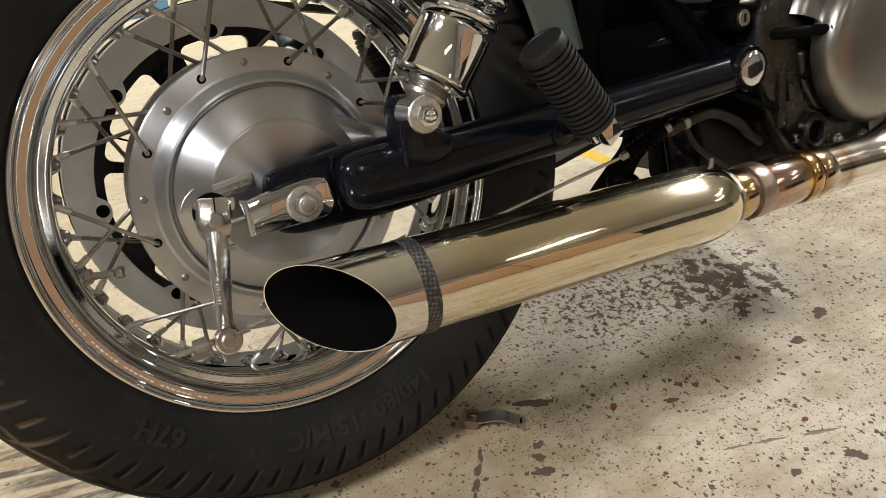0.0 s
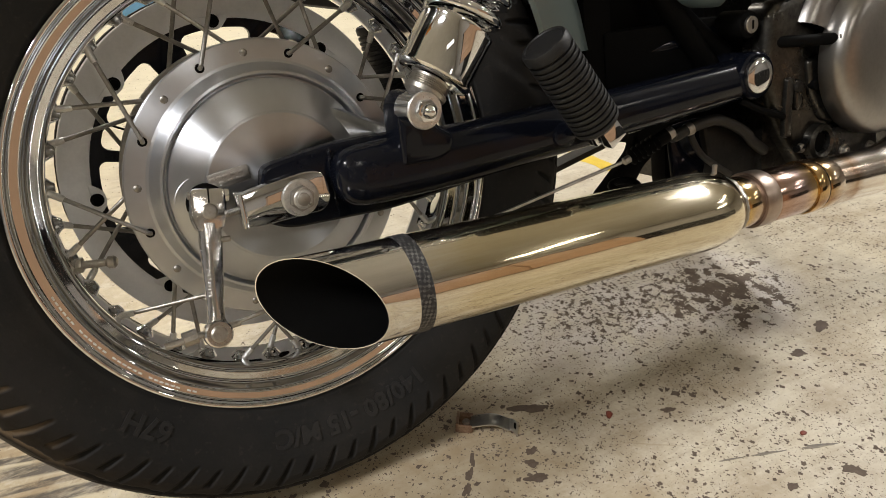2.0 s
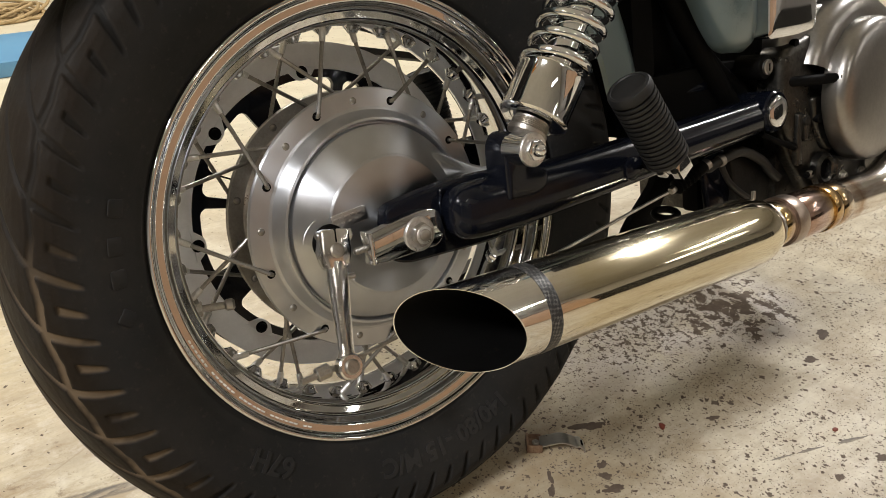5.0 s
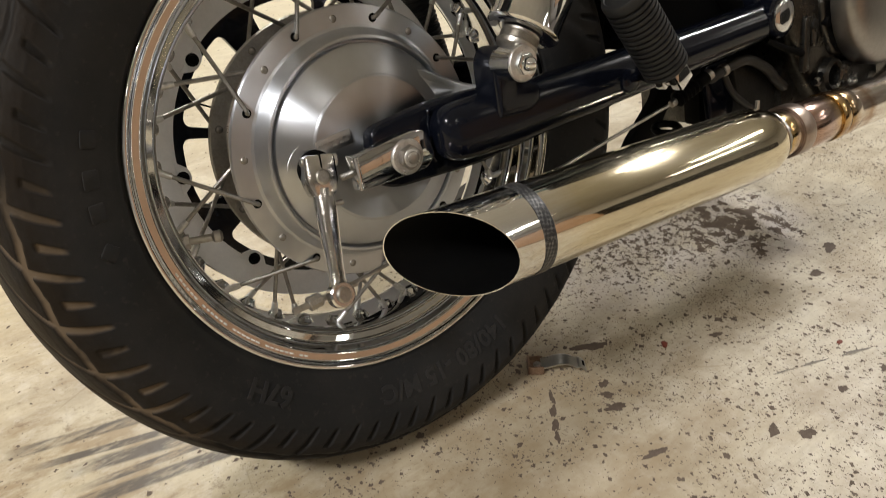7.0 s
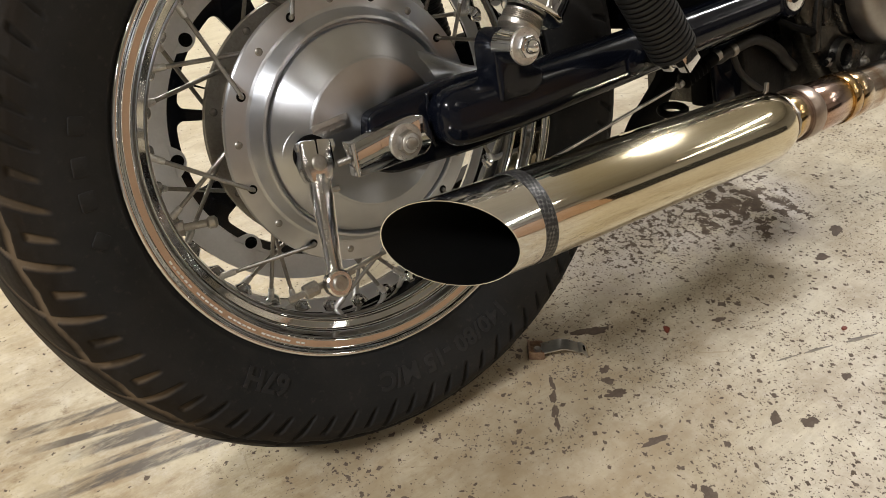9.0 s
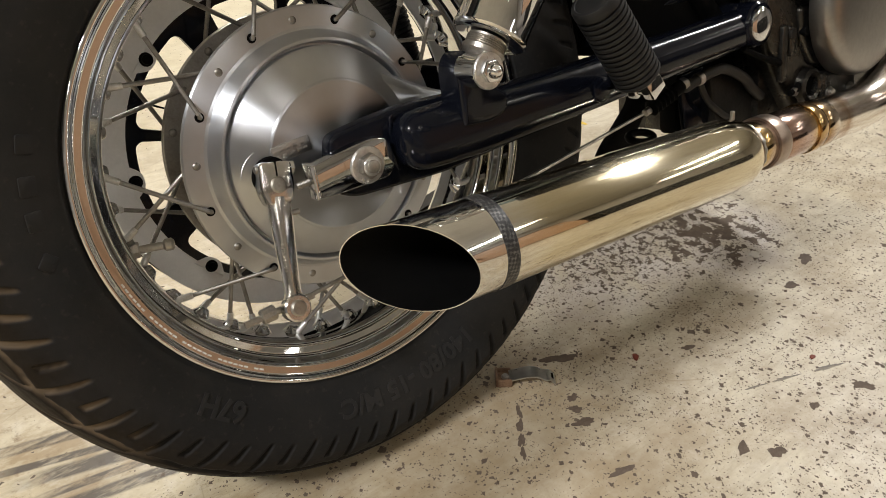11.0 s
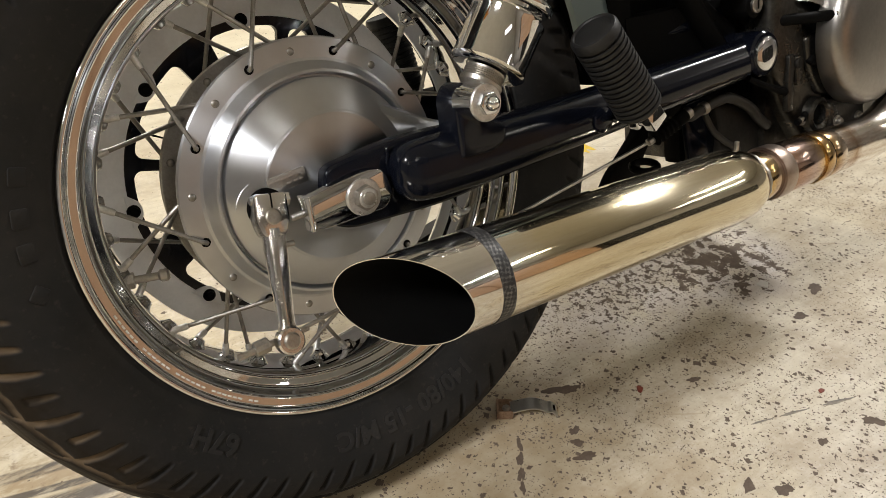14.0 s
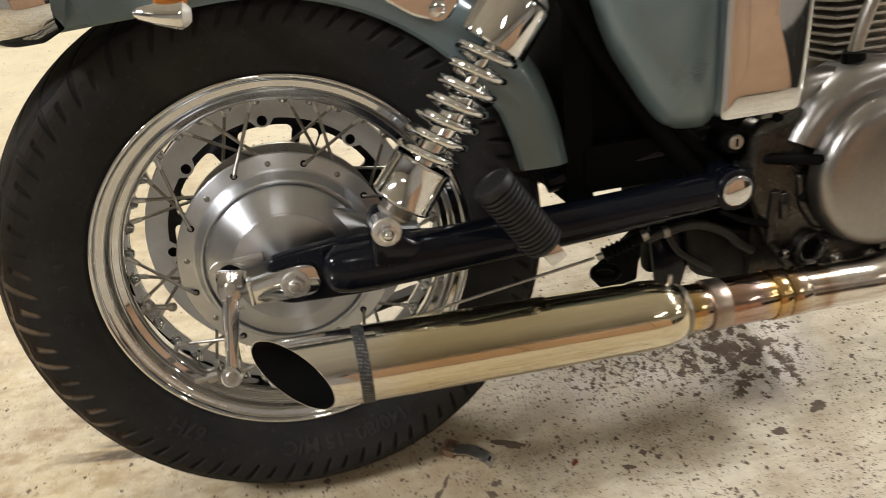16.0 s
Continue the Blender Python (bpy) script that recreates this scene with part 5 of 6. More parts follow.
# -- fender, side cover, mirror-bright box --
def fender_mesh():
    """A channel that follows the tyre: skirt, shoulder, crown."""
    section = [(0.000, 0.0885), (0.0015, 0.0900), (0.020, 0.0905), (0.040, 0.0885), (0.052, 0.0820), (0.060, 0.0700), (0.0645, 0.0500), (0.0665, 0.0250), (0.0670, 0.0)]
    section += [(r, -y) for r, y in section[-2::-1]]
    inner = [(r - 0.002, y * 0.975) for r, y in section[::-1]]
    loop = section + inner
    spine = [((0.281 * math.cos(radians(a)), 0.281 * math.sin(radians(a))), (math.cos(radians(a)), math.sin(radians(a)))) for a in range(30, 94, 4)]
    spine = [((0.2640, 0.0735), (1.0, -0.03)), ((0.2610, 0.0850), (1.0, 0.02)), ((0.2570, 0.1020), (0.98, 0.14)), ((0.2510, 0.1210), (0.94, 0.30))] + spine
    spine += [((-0.02 - 0.03 * k, 0.2805 - 0.0022 * k), (-0.04, 1.0)) for k in range(0, 12)]
    bm = bmesh.new()
    rings = []
    for (x, z), (ox, oz) in spine:
        rings.append([bm.verts.new((x + ox * r, -y, z + oz * r)) for r, y in loop])
    n = len(loop)
    for one, two in zip(rings, rings[1:]):
        for k in range(n):
            bm.faces.new((one[k], one[(k + 1) % n], two[(k + 1) % n], two[k]))
    bm.faces.new(rings[0]), bm.faces.new(rings[-1])
    return bm


fender = part("rear_fender", fender_mesh(), TEAL, bike, "teal grey painted rear fender", angle=40)
strut = rounded([(0.095, 0.300), (0.131, 0.2656), (0.160, 0.246), (0.192, 0.2375), (0.207, 0.256), (0.24, 0.34), (0.14, 0.36)], 0.010, 5)
rail = part("fender_strut", plate(strut, 0.008, Matrix.Translation((0, -0.094, 0)) @ FACE, 0.003), CHROME, bike, "chromed fender strut", angle=12)
part("strut_bolt", revolve([(0, 0.006), (0.004, 0.006), (0.0075, 0.0045), (0.0085, 0), (0.012, 0), (0.012, -0.001), (0, -0.001)], 20, Matrix.Translation((0.1834, -0.1022, 0.2522)) @ FACE), CHROME, rail)


cover = rounded([(0.322, 0.330), (0.344, 0.229), (0.359, 0.190), (0.398, 0.129), (0.424, 0.0990), (0.468, 0.0955), (0.481, 0.110), (0.481, 0.330)], [0.02, 0.02, 0.03, 0.03, 0.018, 0.014, 0.012, 0.01], 6)
part("side_cover", pillow(cover, 0.016, Matrix.Translation((0, -0.097, 0)) @ FACE, 0.020), TEAL, bike, "teal grey painted side cover", angle=50)
side_box = rounded([(0.4690, 0.330), (0.4660, 0.1075), (0.5615, 0.1085), (0.5700, 0.330)], 0.008, 5)
chrome_cover = part("chrome_cover", pillow(side_box, 0.043, Matrix.Translation((0.004, -0.097, 0)) @ FACE, 0.0012, 0.005, 7), CHROME, bike, "mirror-bright chrome cover", angle=40)

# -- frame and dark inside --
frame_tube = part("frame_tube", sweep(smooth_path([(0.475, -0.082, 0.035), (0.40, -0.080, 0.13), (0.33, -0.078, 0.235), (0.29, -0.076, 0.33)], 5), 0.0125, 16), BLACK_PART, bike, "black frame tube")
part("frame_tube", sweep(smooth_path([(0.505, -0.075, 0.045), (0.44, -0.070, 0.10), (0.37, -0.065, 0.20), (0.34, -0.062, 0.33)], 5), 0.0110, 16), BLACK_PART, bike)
part("frame_tube", sweep([(0.30, -0.060, 0.045), (0.40, -0.066, 0.060), (0.51, -0.070, 0.070)], 0.0120, 16), BLACK_PAINT, bike)
part("frame_tube", sweep([(0.475, 0.082, 0.035), (0.40, 0.080, 0.13), (0.29, 0.076, 0.33)], 0.0125, 16), BLACK_PAINT, bike)
# inside boxes: the shade within the frame is put into their near-black colour
part("battery_box", box(0.350, 0.500, -0.055, 0.075, 0.040, 0.330, 0.008), SOOT_AND_SHADE, bike, "matt black battery box")
part("inner_mudguard", box(0.318, 0.352, -0.075, 0.075, 0.020, 0.330, 0.006), SOOT_AND_SHADE, bike, "black inner mudguard")
part("battery_tray", box(0.340, 0.500, -0.078, 0.078, 0.030, 0.085, 0.006), SOOT_AND_SHADE, bike, "black battery tray")
part("lower_frame", box(0.460, 0.560, -0.070, 0.090, -0.060, 0.060, 0.010), SOOT_AND_SHADE, bike, "black frame plate")

lock_at = Matrix.Translation((0.5040, -0.0780, 0.0745)) @ FACE
helmet_lock = part("helmet_lock", revolve([(0, 0.034), (0.0110, 0.034), (0.0138, 0.0325), (0.0148, 0.0295), (0.0150, 0.0), (0, 0)], 32, lock_at), BLACK_PART, bike, "black helmet lock with a silver key face")
part("lock_face", revolve([(0, 0.0375), (0.0076, 0.0375), (0.0088, 0.0365), (0.0090, 0.033), (0, 0.033)], 28, lock_at), STEEL, helmet_lock, "silver lock cylinder")
part("key_slot", plate(rounded([(-0.0014, -0.0045), (0.0014, -0.0045), (0.0014, 0.0045), (-0.0014, 0.0045)], 0.0006, 2), 0.0005, lock_at @ Matrix.Translation((0, 0, 0.0374))), SOOT_AND_SHADE, helmet_lock)

# -- engine --
engine = part("engine", box(0.535, 0.820, -0.105, 0.120, -0.125, 0.115, 0.018), CASE, bike, "dark oily engine crankcase")
part("clutch_cover", revolve([(0, 0.0330), (0.060, 0.0325), (0.078, 0.0310), (0.0855, 0.0285), (0.0905, 0.0240), (0.0930, 0.0170), (0.0935, 0.0), (0, 0)], 72, Matrix.Translation((0.6720, -0.1350, 0.0260)) @ FACE @ Matrix.Scale(0.965, 4)), COVER, engine, "brushed round engine cover")
rear_case = rounded([(0.522, 0.092), (0.515, 0.020), (0.540, -0.040), (0.585, -0.100), (0.660, -0.118), (0.700, -0.120), (0.700, 0.105), (0.600, 0.110)], 0.015, 5)
part("crankcase_side", plate(rear_case, 0.034, Matrix.Translation((0, -0.090, 0)) @ FACE, 0.010), CASE, engine, "oily grey-brown crankcase side", angle=50)
rib = rounded([(0.553, 0.012), (0.566, 0.011), (0.570, -0.020), (0.558, -0.024)], 0.005, 4)
bar = rounded([(0.5440, 0.014), (0.5560, 0.014), (0.5530, -0.015), (0.5530, -0.050), (0.5420, -0.050), (0.5415, -0.014)], 0.003, 3)
part("case_bar", plate(bar, 0.007, Matrix.Translation((0, -0.122, 0)) @ FACE, 0.002), CASE, engine, "upright rib of the crankcase")
part("bar_bolt", revolve([(0, 0.0060), (0.0052, 0.0058), (0.0064, 0.0045), (0.0066, 0), (0.0085, 0), (0.0085, -0.002), (0, -0.002)], 18, Matrix.Translation((0.5598, -0.1260, 0.0030)) @ FACE), CASE_DARK, engine)
part("drain_lever", sweep([(0.5580, -0.130, -0.0655), (0.5680, -0.131, -0.0640), (0.5760, -0.129, -0.0580)], [0.0036, 0.0042, 0.0034], 10), BLACK_PART, engine)
part("drain_bolt", revolve([(0, 0.0055), (0.0038, 0.0053), (0.0050, 0.0040), (0.0052, 0), (0, 0)], 16, Matrix.Translation((0.5655, -0.1290, -0.0650)) @ FACE), STEEL, engine, "steel bolt head")
for bolt_x, bolt_z in ((0.6280, -0.0780), (0.6750, -0.0820)):
    part("case_bolt", revolve([(0, 0.0050), (0.0036, 0.0048), (0.0046, 0.0036), (0.0048, 0), (0.0070, 0), (0.0070, -0.014), (0, -0.014)], 16, Matrix.Translation((bolt_x, -0.1300 if bolt_x < 0.6 else -0.1400, bolt_z)) @ FACE), STEEL, engine)
part("case_rib", plate(rib, 0.010, Matrix.Translation((0, -0.120, 0)) @ FACE, 0.003), CASE, engine)
step = rounded([(0.574, 0.030), (0.640, 0.036), (0.640, -0.050), (0.600, -0.040), (0.580, -0.010)], 0.008, 4)
part("case_step", plate(step, 0.008, Matrix.Translation((0, -0.122, 0)) @ FACE, 0.004), CASE, engine, angle=50)
part("case_boss", revolve([(0.0, -0.014), (0.0120, -0.014), (0.0130, 0.008), (0.0165, 0.010), (0.0205, 0.007), (0.0215, -0.002), (0.0, -0.016)], 28, Matrix.Translation((0.5980, -0.1260, -0.0640)) @ FACE), CASE, engine, "case boss with a deep hole")
part("boss_hole", revolve([(0, 0), (0.0128, 0), (0.0128, -0.002), (0, -0.002)], 24, Matrix.Translation((0.5980, -0.1275, -0.0640)) @ FACE), SOOT_AND_SHADE, engine)
block = rounded([(0.612, -0.052), (0.690, -0.058), (0.700, -0.105), (0.650, -0.112), (0.615, -0.095)], 0.010, 4)
part("case_block", plate(block, 0.020, Matrix.Translation((0, -0.118, 0)) @ FACE, 0.006), CASE, engine, angle=50)
part("link_rod", sweep([(0.484, -0.118, -0.001), (0.510, -0.124, -0.015), (0.546, -0.124, -0.0275)], [0.0032, 0.0036, 0.0050], 10), BLACK_PART, engine, "thin black link rod")
upper = rounded([(0.532, 0.064), (0.536, 0.112), (0.590, 0.138), (0.690, 0.142), (0.700, 0.080), (0.610, 0.058)], 0.012, 5)
part("upper_cover", plate(upper, 0.030, Matrix.Translation((0, -0.086, 0)) @ FACE, 0.012), COVER, engine, "polished upper engine cover", angle=60)
for bolt_x, bolt_z in ((0.5840, 0.0020), (0.5500, 0.0960), (0.6150, 0.0900)):
    part("case_bolt", rod((bolt_x, -0.112, bolt_z), (bolt_x, -0.134 if bolt_z < 0.05 else -0.122, bolt_z), 0.0058, 12), BLACK_PART, engine)
part("outer_cover", revolve([(0.084, 0.010), (0.100, 0.012), (0.112, 0.008), (0.1185, 0.0), (0.121, -0.012), (0.121, -0.05), (0.084, -0.05)], 40, Matrix.Translation((0.6720, -0.1280, 0.0260)) @ FACE, a0=35, a1=158), COVER, engine, "polished outer engine cover")
part("case_lever", sweep([(0.530, -0.116, 0.0530), (0.560, -0.136, 0.0515), (0.5930, -0.150, 0.0500)], [0.0066, 0.0062, 0.0060], 14), BLACK_PART, engine, "black shift shaft cover")
part("cover_bolt", rod((0.590, -0.149, 0.0502), (0.610, -0.1575, 0.0492), 0.0082, 16), CHROME, engine)
for k in range(14):
    part("cooling_fin", box(0.640, 0.860, -0.085, 0.085, 0.1400 + 0.0095 * k, 0.1432 + 0.0095 * k, 0.0010), FINS, engine)
part("cylinder_barrel", rod((0.745, 0, 0.09), (0.745, 0, 0.30), 0.075, 32), FINS, engine, "dark cylinder barrel")
hose = smooth_path([(0.690, -0.115, 0.320), (0.675, -0.112, 0.250), (0.655, -0.108, 0.185), (0.650, -0.105, 0.150)], 6)
part("braided_hose", sweep(hose, 0.0075, 14), STEEL, engine, "braided metal hose")
part("hose_union", rod((0.650, -0.105, 0.155), (0.650, -0.105, 0.128), 0.0125, 16), BLACK_PART, engine)

# -- hoses, boot and bracket below the swingarm --
boot_prof = [(0, 0)]
for k in range(6):
    boot_prof += [(0.0068, 0.002 + 0.0062 * k), (0.0092, 0.0040 + 0.0062 * k), (0.0062, 0.0058 + 0.0062 * k)]
boot_m = axis((0.350, -0.0960, -0.0405), (0.94, -0.10, 0.33))
part("cable_boot", revolve(boot_prof + [(0.0075, 0.040), (0.0075, 0.050), (0, 0.050)], 20, boot_m), BLACK_PART, bike, "black ribbed rubber cable boot")
part("cable_end", rod(boot_m @ Vector((0, 0, -0.006)), boot_m @ Vector((0, 0, 0.002)), 0.0042, 8), STEEL, bike)
part("cable_union", rod(boot_m @ Vector((0, 0, 0.047)), boot_m @ Vector((0, 0, 0.058)), 0.0066, 12), STEEL, bike)
part("cable_hose", sweep(smooth_path([boot_m @ Vector((0, 0, 0.058)), (0.4065, -0.100, -0.0275), (0.4211, -0.102, -0.0235), (0.4478, -0.105, -0.0184), (0.4711, -0.105, -0.0205), (0.5049, -0.105, -0.0377), (0.5192, -0.105, -0.0519), (0.5400, -0.103, -0.0660)], 6), 0.0060, 16), HOSE, bike, "dusty dark rubber hose")
part("hose_clip", rod((0.4230, -0.1022, -0.0232), (0.4300, -0.1030, -0.0215), 0.0072, 18), STEEL, bike, "dull steel hose clip")
part("drain_hose", sweep(smooth_path([(0.4310, -0.100, -0.0270), (0.4351, -0.100, -0.0368), (0.4467, -0.100, -0.0534), (0.467, -0.100, -0.0692), (0.490, -0.100, -0.0840)], 6), 0.0036, 14), HOSE, bike, "thin dusty breather hose")
part("overflow_hose", sweep(smooth_path([(0.520, -0.104, -0.004), (0.545, -0.112, -0.016), (0.565, -0.116, -0.020)], 5), 0.0048, 12), BLACK_PART, bike)
hanger = rounded([(0.415, -0.018), (0.460, -0.015), (0.470, -0.060), (0.455, -0.115), (0.428, -0.120), (0.420, -0.062)], 0.008, 4)
part("exhaust_hanger", plate(hanger, 0.006, Matrix.Translation((0, -0.080, 0)) @ FACE, 0.0015), BLACK_PAINT, bike, "black exhaust hanger plate")
linkage = rounded([(0.455, -0.020), (0.560, -0.050), (0.600, -0.118), (0.540, -0.115), (0.470, -0.090)], 0.01, 4)
part("pedal_plate", plate(linkage, 0.012, Matrix.Translation((0, -0.082, 0)) @ FACE, 0.003), CASE_DARK, bike, "dark oily pedal linkage plate")
part("loop_bracket", sweep([Vector((0.366, -0.070, -0.0765)) + Vector((0.0150 * math.cos(a), 0.0120 * math.sin(a), 0.0030 * math.sin(a))) for a in [2 * math.pi * k / 24 for k in range(25)]], 0.0044, 10), BLACK_PART, bike, "black loop bracket")
part("stand_pivot", box(0.420, 0.480, -0.074, -0.050, -0.088, -0.040, 0.008), BLACK_PART, bike, "black cross bracket")
stand_plate = rounded([(0.463, -0.030), (0.449, -0.0655), (0.417, -0.0925), (0.398, -0.108), (0.384, -0.126), (0.400, -0.145), (0.450, -0.140), (0.4525, -0.113), (0.458, -0.102), (0.470, -0.0867), (0.490, -0.0744), (0.505, -0.040)], 0.006, 3)
part("stand_bracket", plate(stand_plate, 0.012, Matrix.Translation((0, 0.026, 0)) @ FACE, 0.003), BLACK_PART, bike, "black side stand bracket")
foot = Vector((0.88, 0.352, -0.222))
part("side_stand", sweep([(0.68, 0.110, -0.095), (0.78, 0.22, -0.150), foot + Vector((0, -0.004, 0.012))], 0.0100, 14), BLACK_PAINT, bike, "black side stand")

# -- tail: turn signal, tail lamp --
signal = part("turn_signal", revolve([(0, -0.027), (0.0035, -0.0262), (0.0062, -0.022), (0.0096, -0.010), (0.0118, 0.004), (0.0128, 0.012), (0.0124, 0.0145), (0, 0.0145)], 28, axis((-0.0595, -0.128, 0.2755), (1, -0.05, -0.14))), CHROME, bike, "chrome bullet turn signal")
part("signal_lens", revolve([(0, 0.021), (0.006, 0.0200), (0.0095, 0.0165), (0.0108, 0.0140), (0, 0.0140)], 24, axis((-0.0595, -0.128, 0.2755), (1, -0.05, -0.14))), FIXTURE, signal)
part("signal_stem", rod((-0.0545, -0.126, 0.284), (-0.0545, -0.090, 0.315), 0.0140, 20), AMBER, signal, "orange signal stem")
lamp_m = axis((-0.188, -0.122, 0.303), (-1, 0, 0.12))
tail = part("tail_lamp", revolve([(0, -0.05), (0.026, -0.045), (0.036, -0.030), (0.040, -0.010), (0.0405, 0.010), (0.039, 0.014), (0.0, 0.014)], 36, lamp_m), CHROME, bike, "chrome tail lamp housing")
part("tail_lens", revolve([(0, 0.032), (0.020, 0.029), (0.033, 0.022), (0.0375, 0.0135), (0, 0.0135)], 32, lamp_m), RED_LENS, tail, "red tail lens")

# ---- small things on the floor ----
def hose_clip():
    """A sprung strip with a rusty nut box at one end."""
    top = tagged(new("band_clip"), "bent shiny steel band clip with a rusty end on the floor", "clip")
    top.matrix_basis = pose(0.1775, -0.1215, 0.0, 0, 0, -35)
    line = smooth_path([(-0.018, 0, 0.0070), (-0.008, 0, 0.0100), (0.003, 0, 0.0128), (0.012, 0, 0.0120), (0.020, 0, 0.0085), (0.0235, 0, 0.0070), (0.0255, 0, 0.0078), (0.0290, 0, 0.0060), (0.0335, 0, 0.0010)], 5)
    bm = bmesh.new()
    rows = []
    for i, p in enumerate(line):
        t = (line[min(i + 1, len(line) - 1)] - line[max(i - 1, 0)]).normalized()
        up = Vector((-t.z, 0, t.x)) * 0.0007
        rows.append([bm.verts.new(p + d) for d in (up + Vector((0, -0.0090, 0)), up + Vector((0, 0.0090, 0)), -up + Vector((0, 0.0090, 0)), -up + Vector((0, -0.0090, 0)))])
    for one, two in zip(rows, rows[1:]):
        for k in range(4):
            bm.faces.new((one[k], one[(k + 1) % 4], two[(k + 1) % 4], two[k]))
    bm.faces.new(rows[0]), bm.faces.new(rows[-1])
    part("strip", bm, BRIGHT, top, "shiny bent strip", angle=50)
    part("end_box", box(-0.031, -0.015, -0.0095, 0.0095, 0.0, 0.0060, 0.0012), RUST, top, "rusty folded end")
    for name, walls in (("end_lip", (-0.0335, -0.0308, -0.0100, 0.0100, 0.0, 0.0120)), ("end_side", (-0.031, -0.016, -0.0105, -0.0088, 0.0, 0.0105)), ("end_side", (-0.031, -0.016, 0.0088, 0.0105, 0.0, 0.0105))):
        part(name, box(*walls, 0.0006), RUST, top)
    part("end_screw", revolve([(0, 0.0030), (0.0034, 0.0026), (0.0044, 0.0012), (0.0046, 0), (0, -0.001)], 16, Matrix.Translation((-0.0225, 0.0, 0.0060))), STEEL, top)
    part("end_slot", box(0.0288, 0.0312, -0.0040, 0.0040, 0.0045, 0.0070, 0.0, Matrix()), SOOT_AND_SHADE, top)
    return top


hose_clip()


def flake(name, x, y, size, stretch, turn, mat, label, category, height=0.0016, seed=1):
    rnd = random.Random(seed)
    poly = []
    for k in range(9):
        a = 2 * math.pi * k / 9
        r = size * rnd.uniform(0.65, 1.1)
        poly.append((r * math.cos(a) * stretch, r * math.sin(a)))
    return thing(name, plate(poly, height, Matrix(), height * 0.25), mat, label, category, at=pose(x, y, 0, 0, 0, turn))


flake("paint_flake", 0.3072, -0.1694, 0.0042, 1.7, 60, RED_CHIP, "small red paint flake lying on the floor", "paint flake", seed=3)
flake("paint_flake", 0.4718, -0.2924, 0.0031, 1.3, 10, RED_CHIP, "small dark red paint flake lying on the floor", "paint flake", seed=5)
flake("paper_scrap", 0.611, -0.122, 0.0085, 1.2, 20, WHITE_SCRAP, "small white scrap lying on the floor", "scrap", 0.002, seed=8)

# bare patches where the paint has come off in one large piece, and rubber marks
BARE = surface("bare_concrete", (0.082, 0.058, 0.042), (0.155, 0.118, 0.090), 60, (0.7, 0.85), 0.0, 0.4)
SKID = surface("rubber_mark", (0.075, 0.070, 0.066), (0.34, 0.30, 0.23), 26, (0.5, 0.7), stretch=(0.5, 4, 1))


def bare_patch(x, y, long, wide, turn, seed, mat=None, name="bare_patch"):
    rnd = random.Random(seed)
    count = 64
    waves = [(n, rnd.uniform(0, 6.28), 0.30 / n ** 0.75) for n in (2, 3, 4, 5, 7, 9, 12)]
    poly = []
    for k in range(count):
        a = 2 * math.pi * k / count
        r = 0.92 + sum(size * math.sin(n * a + phase) for n, phase, size in waves) * 0.8 + rnd.uniform(-0.05, 0.05)
        r = max(0.35, r)
        poly.append((long * r * math.cos(a), wide * r * math.sin(a)))
    ob = part(name, plate(poly, 0.0004, Matrix(), 0.0), mat or BARE, floor, at=pose(x, y, 0, 0, 0, turn))
    return ob


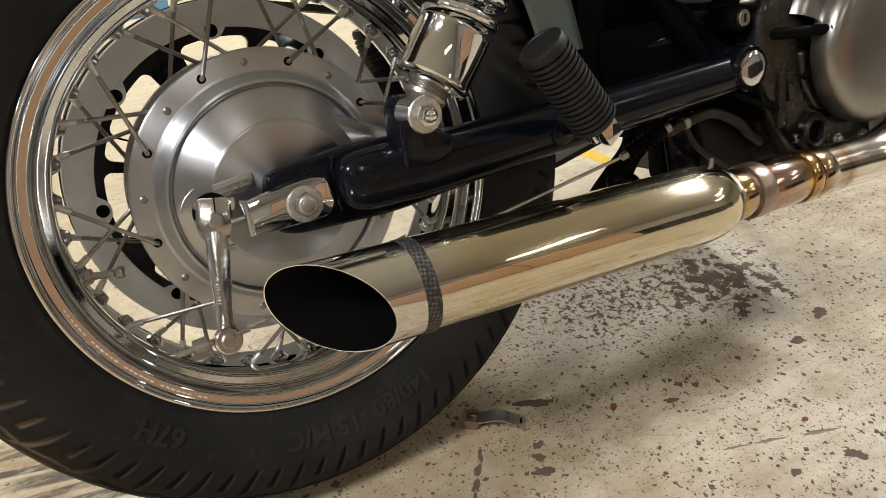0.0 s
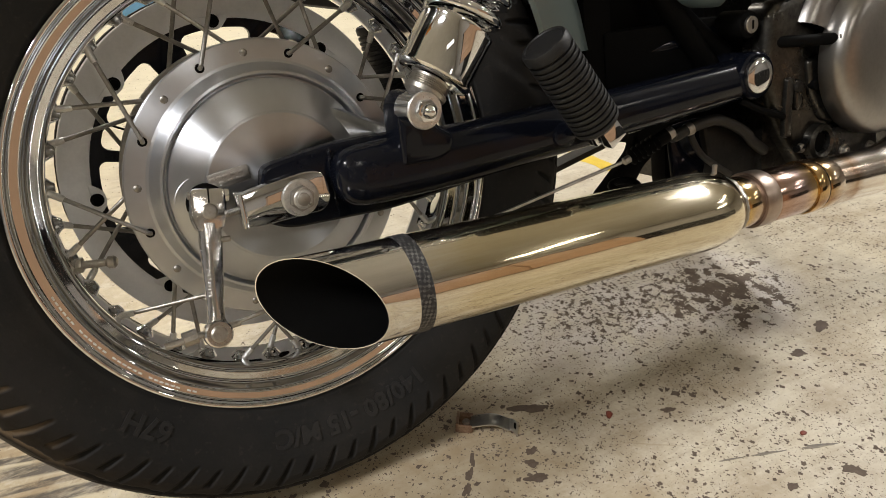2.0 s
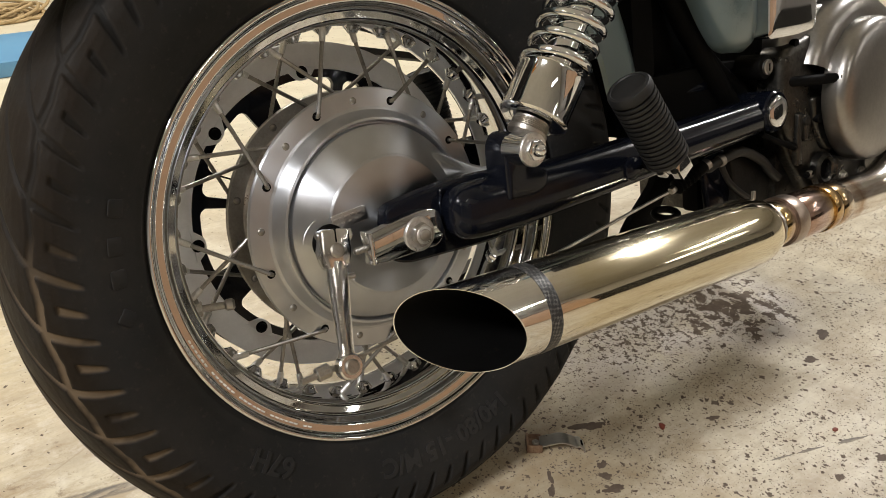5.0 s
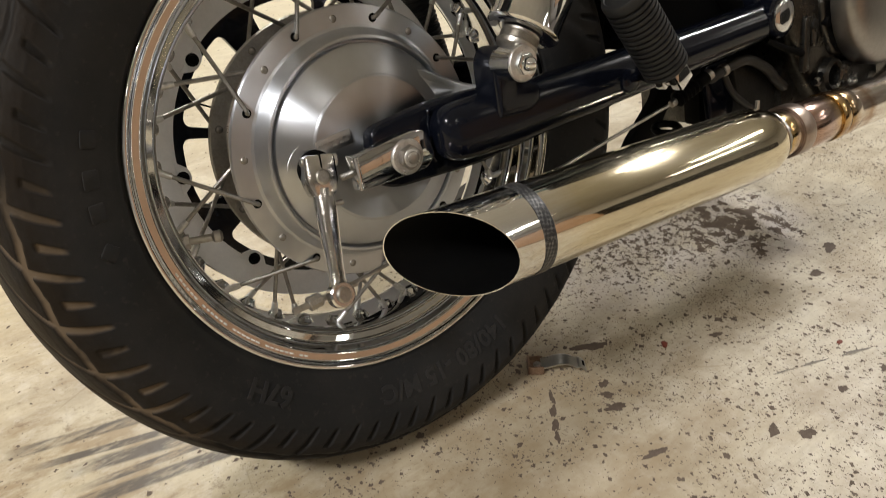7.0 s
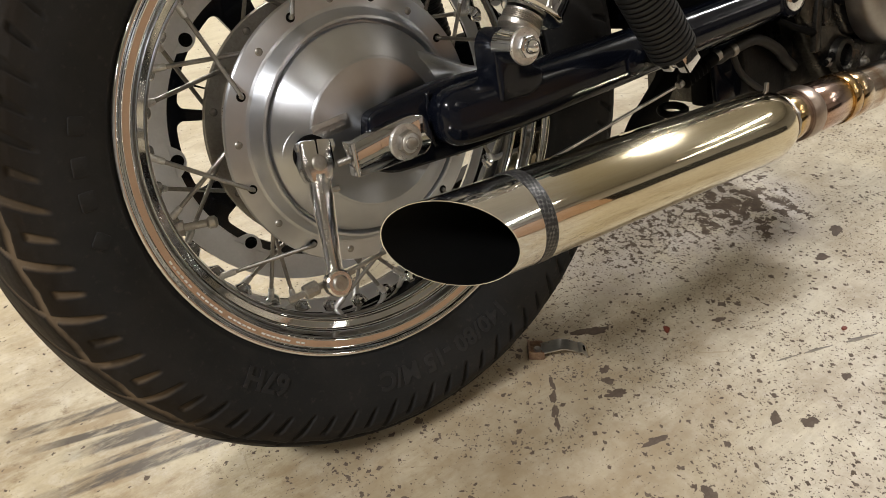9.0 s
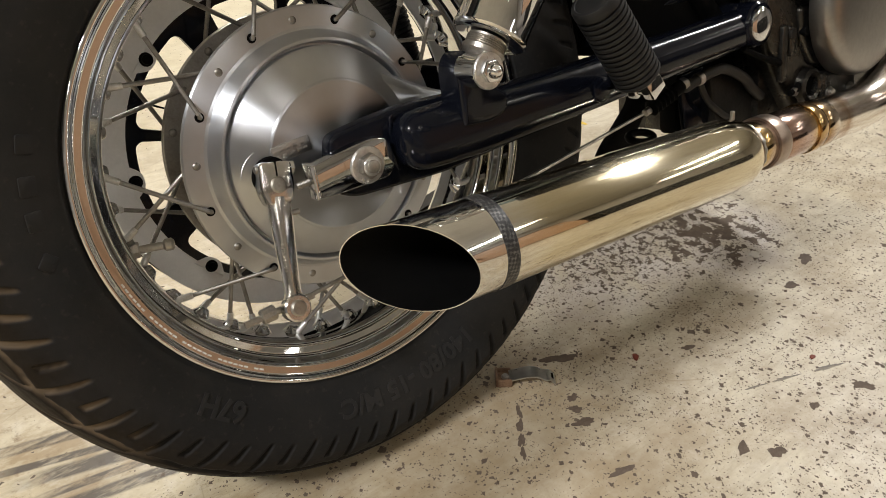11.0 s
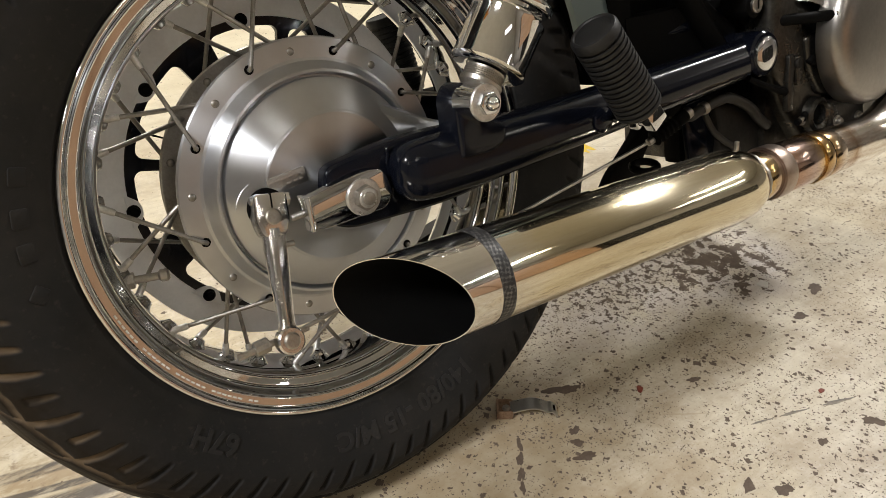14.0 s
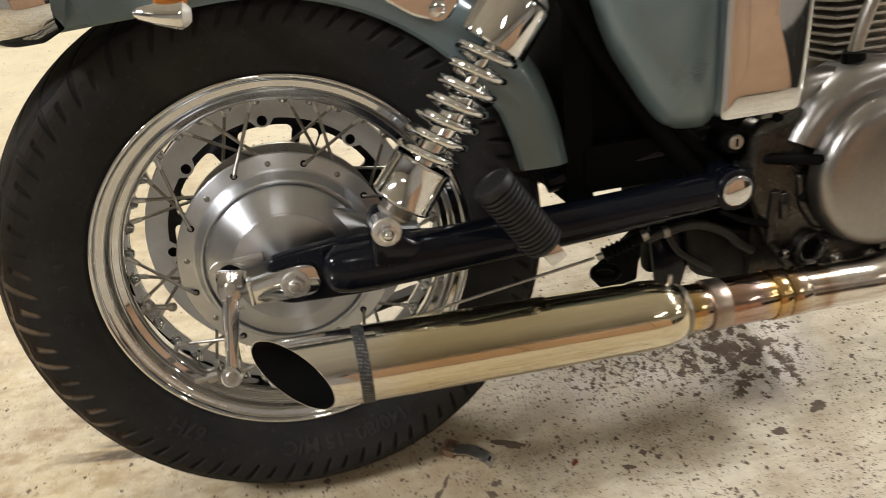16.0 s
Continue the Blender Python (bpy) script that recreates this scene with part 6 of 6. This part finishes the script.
for n, (x, y, long, wide, turn) in enumerate([
        (0.2343, -0.1172, 0.024, 0.0065, -22), (0.2005, -0.1731, 0.007, 0.005, 20), (0.191, -0.1876, 0.008, 0.005, -30), (0.1844, -0.2064, 0.012, 0.006, -25), (0.4727, -0.3523, 0.012, 0.007, -40),
        (0.3999, -0.337, 0.006, 0.005, 0), (0.1400, -0.1540, 0.012, 0.0025, 58), (0.1270, -0.1700, 0.008, 0.0045, 50), (0.1150, -0.1860, 0.009, 0.0040, 52), (0.1050, -0.2000, 0.008, 0.003, 52), (0.3708, -0.1947, 0.009, 0.004, -10),
        (0.1672, -0.2744, 0.014, 0.0045, -10), (0.1579, -0.3463, 0.010, 0.007, 50), (0.0371, -0.2816, 0.026, 0.014, 12), (0.3098, -0.3506, 0.011, 0.006, -30), (0.2864, -0.3274, 0.009, 0.006, 20), (0.585, -0.195, 0.011, 0.007, -20), (0.66, -0.17, 0.014, 0.009, 10)]):
    bare_patch(x, y, long, wide, turn, 40 + n)
# dark scrape
for x, y, long, wide, turn in ((0.470, -0.3125, 0.024, 0.0022, -19), (0.415, -0.2942, 0.022, 0.0014, -18), (0.375, -0.282, 0.018, 0.0010, -17)):
    bare_patch(x, y, long, wide, turn, 77, SKID, "scrape_mark")
YELLOW = surface("yellow_paint", (0.75, 0.55, 0.05), (0.65, 0.45, 0.05), 60, (0.5, 0.6), 0.0, 0.2)
bare_patch(0.747, 0.408, 0.062, 0.020, 97, 15, YELLOW, "yellow_mark")

# ---- far things on the floor ----
thing("blue_mat", box(-0.45, -0.02, -0.26, 0.26, 0, 0.05, 0.012), BLUE, "blue foam mat lying on the floor", "mat", at=pose(0.30, 2.50, 0, 0, 0, 10))


def tangle(name, place, loops, size, wire, mat, label, category, seed):
    rnd = random.Random(seed)
    pts = []
    for k in range(loops * 12):
        a = 2 * math.pi * k / 12
        r = size * (0.55 + 0.4 * math.sin(k * 0.37 + seed) * rnd.uniform(0.6, 1))
        pts.append((r * math.cos(a) + rnd.uniform(-1, 1) * size * 0.12, 0.75 * r * math.sin(a) + rnd.uniform(-1, 1) * size * 0.12, wire + (0.5 + 0.5 * math.sin(k * 0.9)) * wire * 9 * (k / (loops * 12))))
    return thing(name, sweep(smooth_path(pts, 3), wire, 7), mat, label, category, at=pose(*place))


tangle("rope_coil", (0.02, 3.45, 0), 15, 0.30, 0.0075, STRAW, "loose coil of straw-coloured rope on the floor", "rope", 2)
tangle("wire_coil", (-0.27, 2.88, 0), 7, 0.17, 0.0045, CLAMP_STEEL, "tangle of dull grey wire on the floor", "wire", 6)
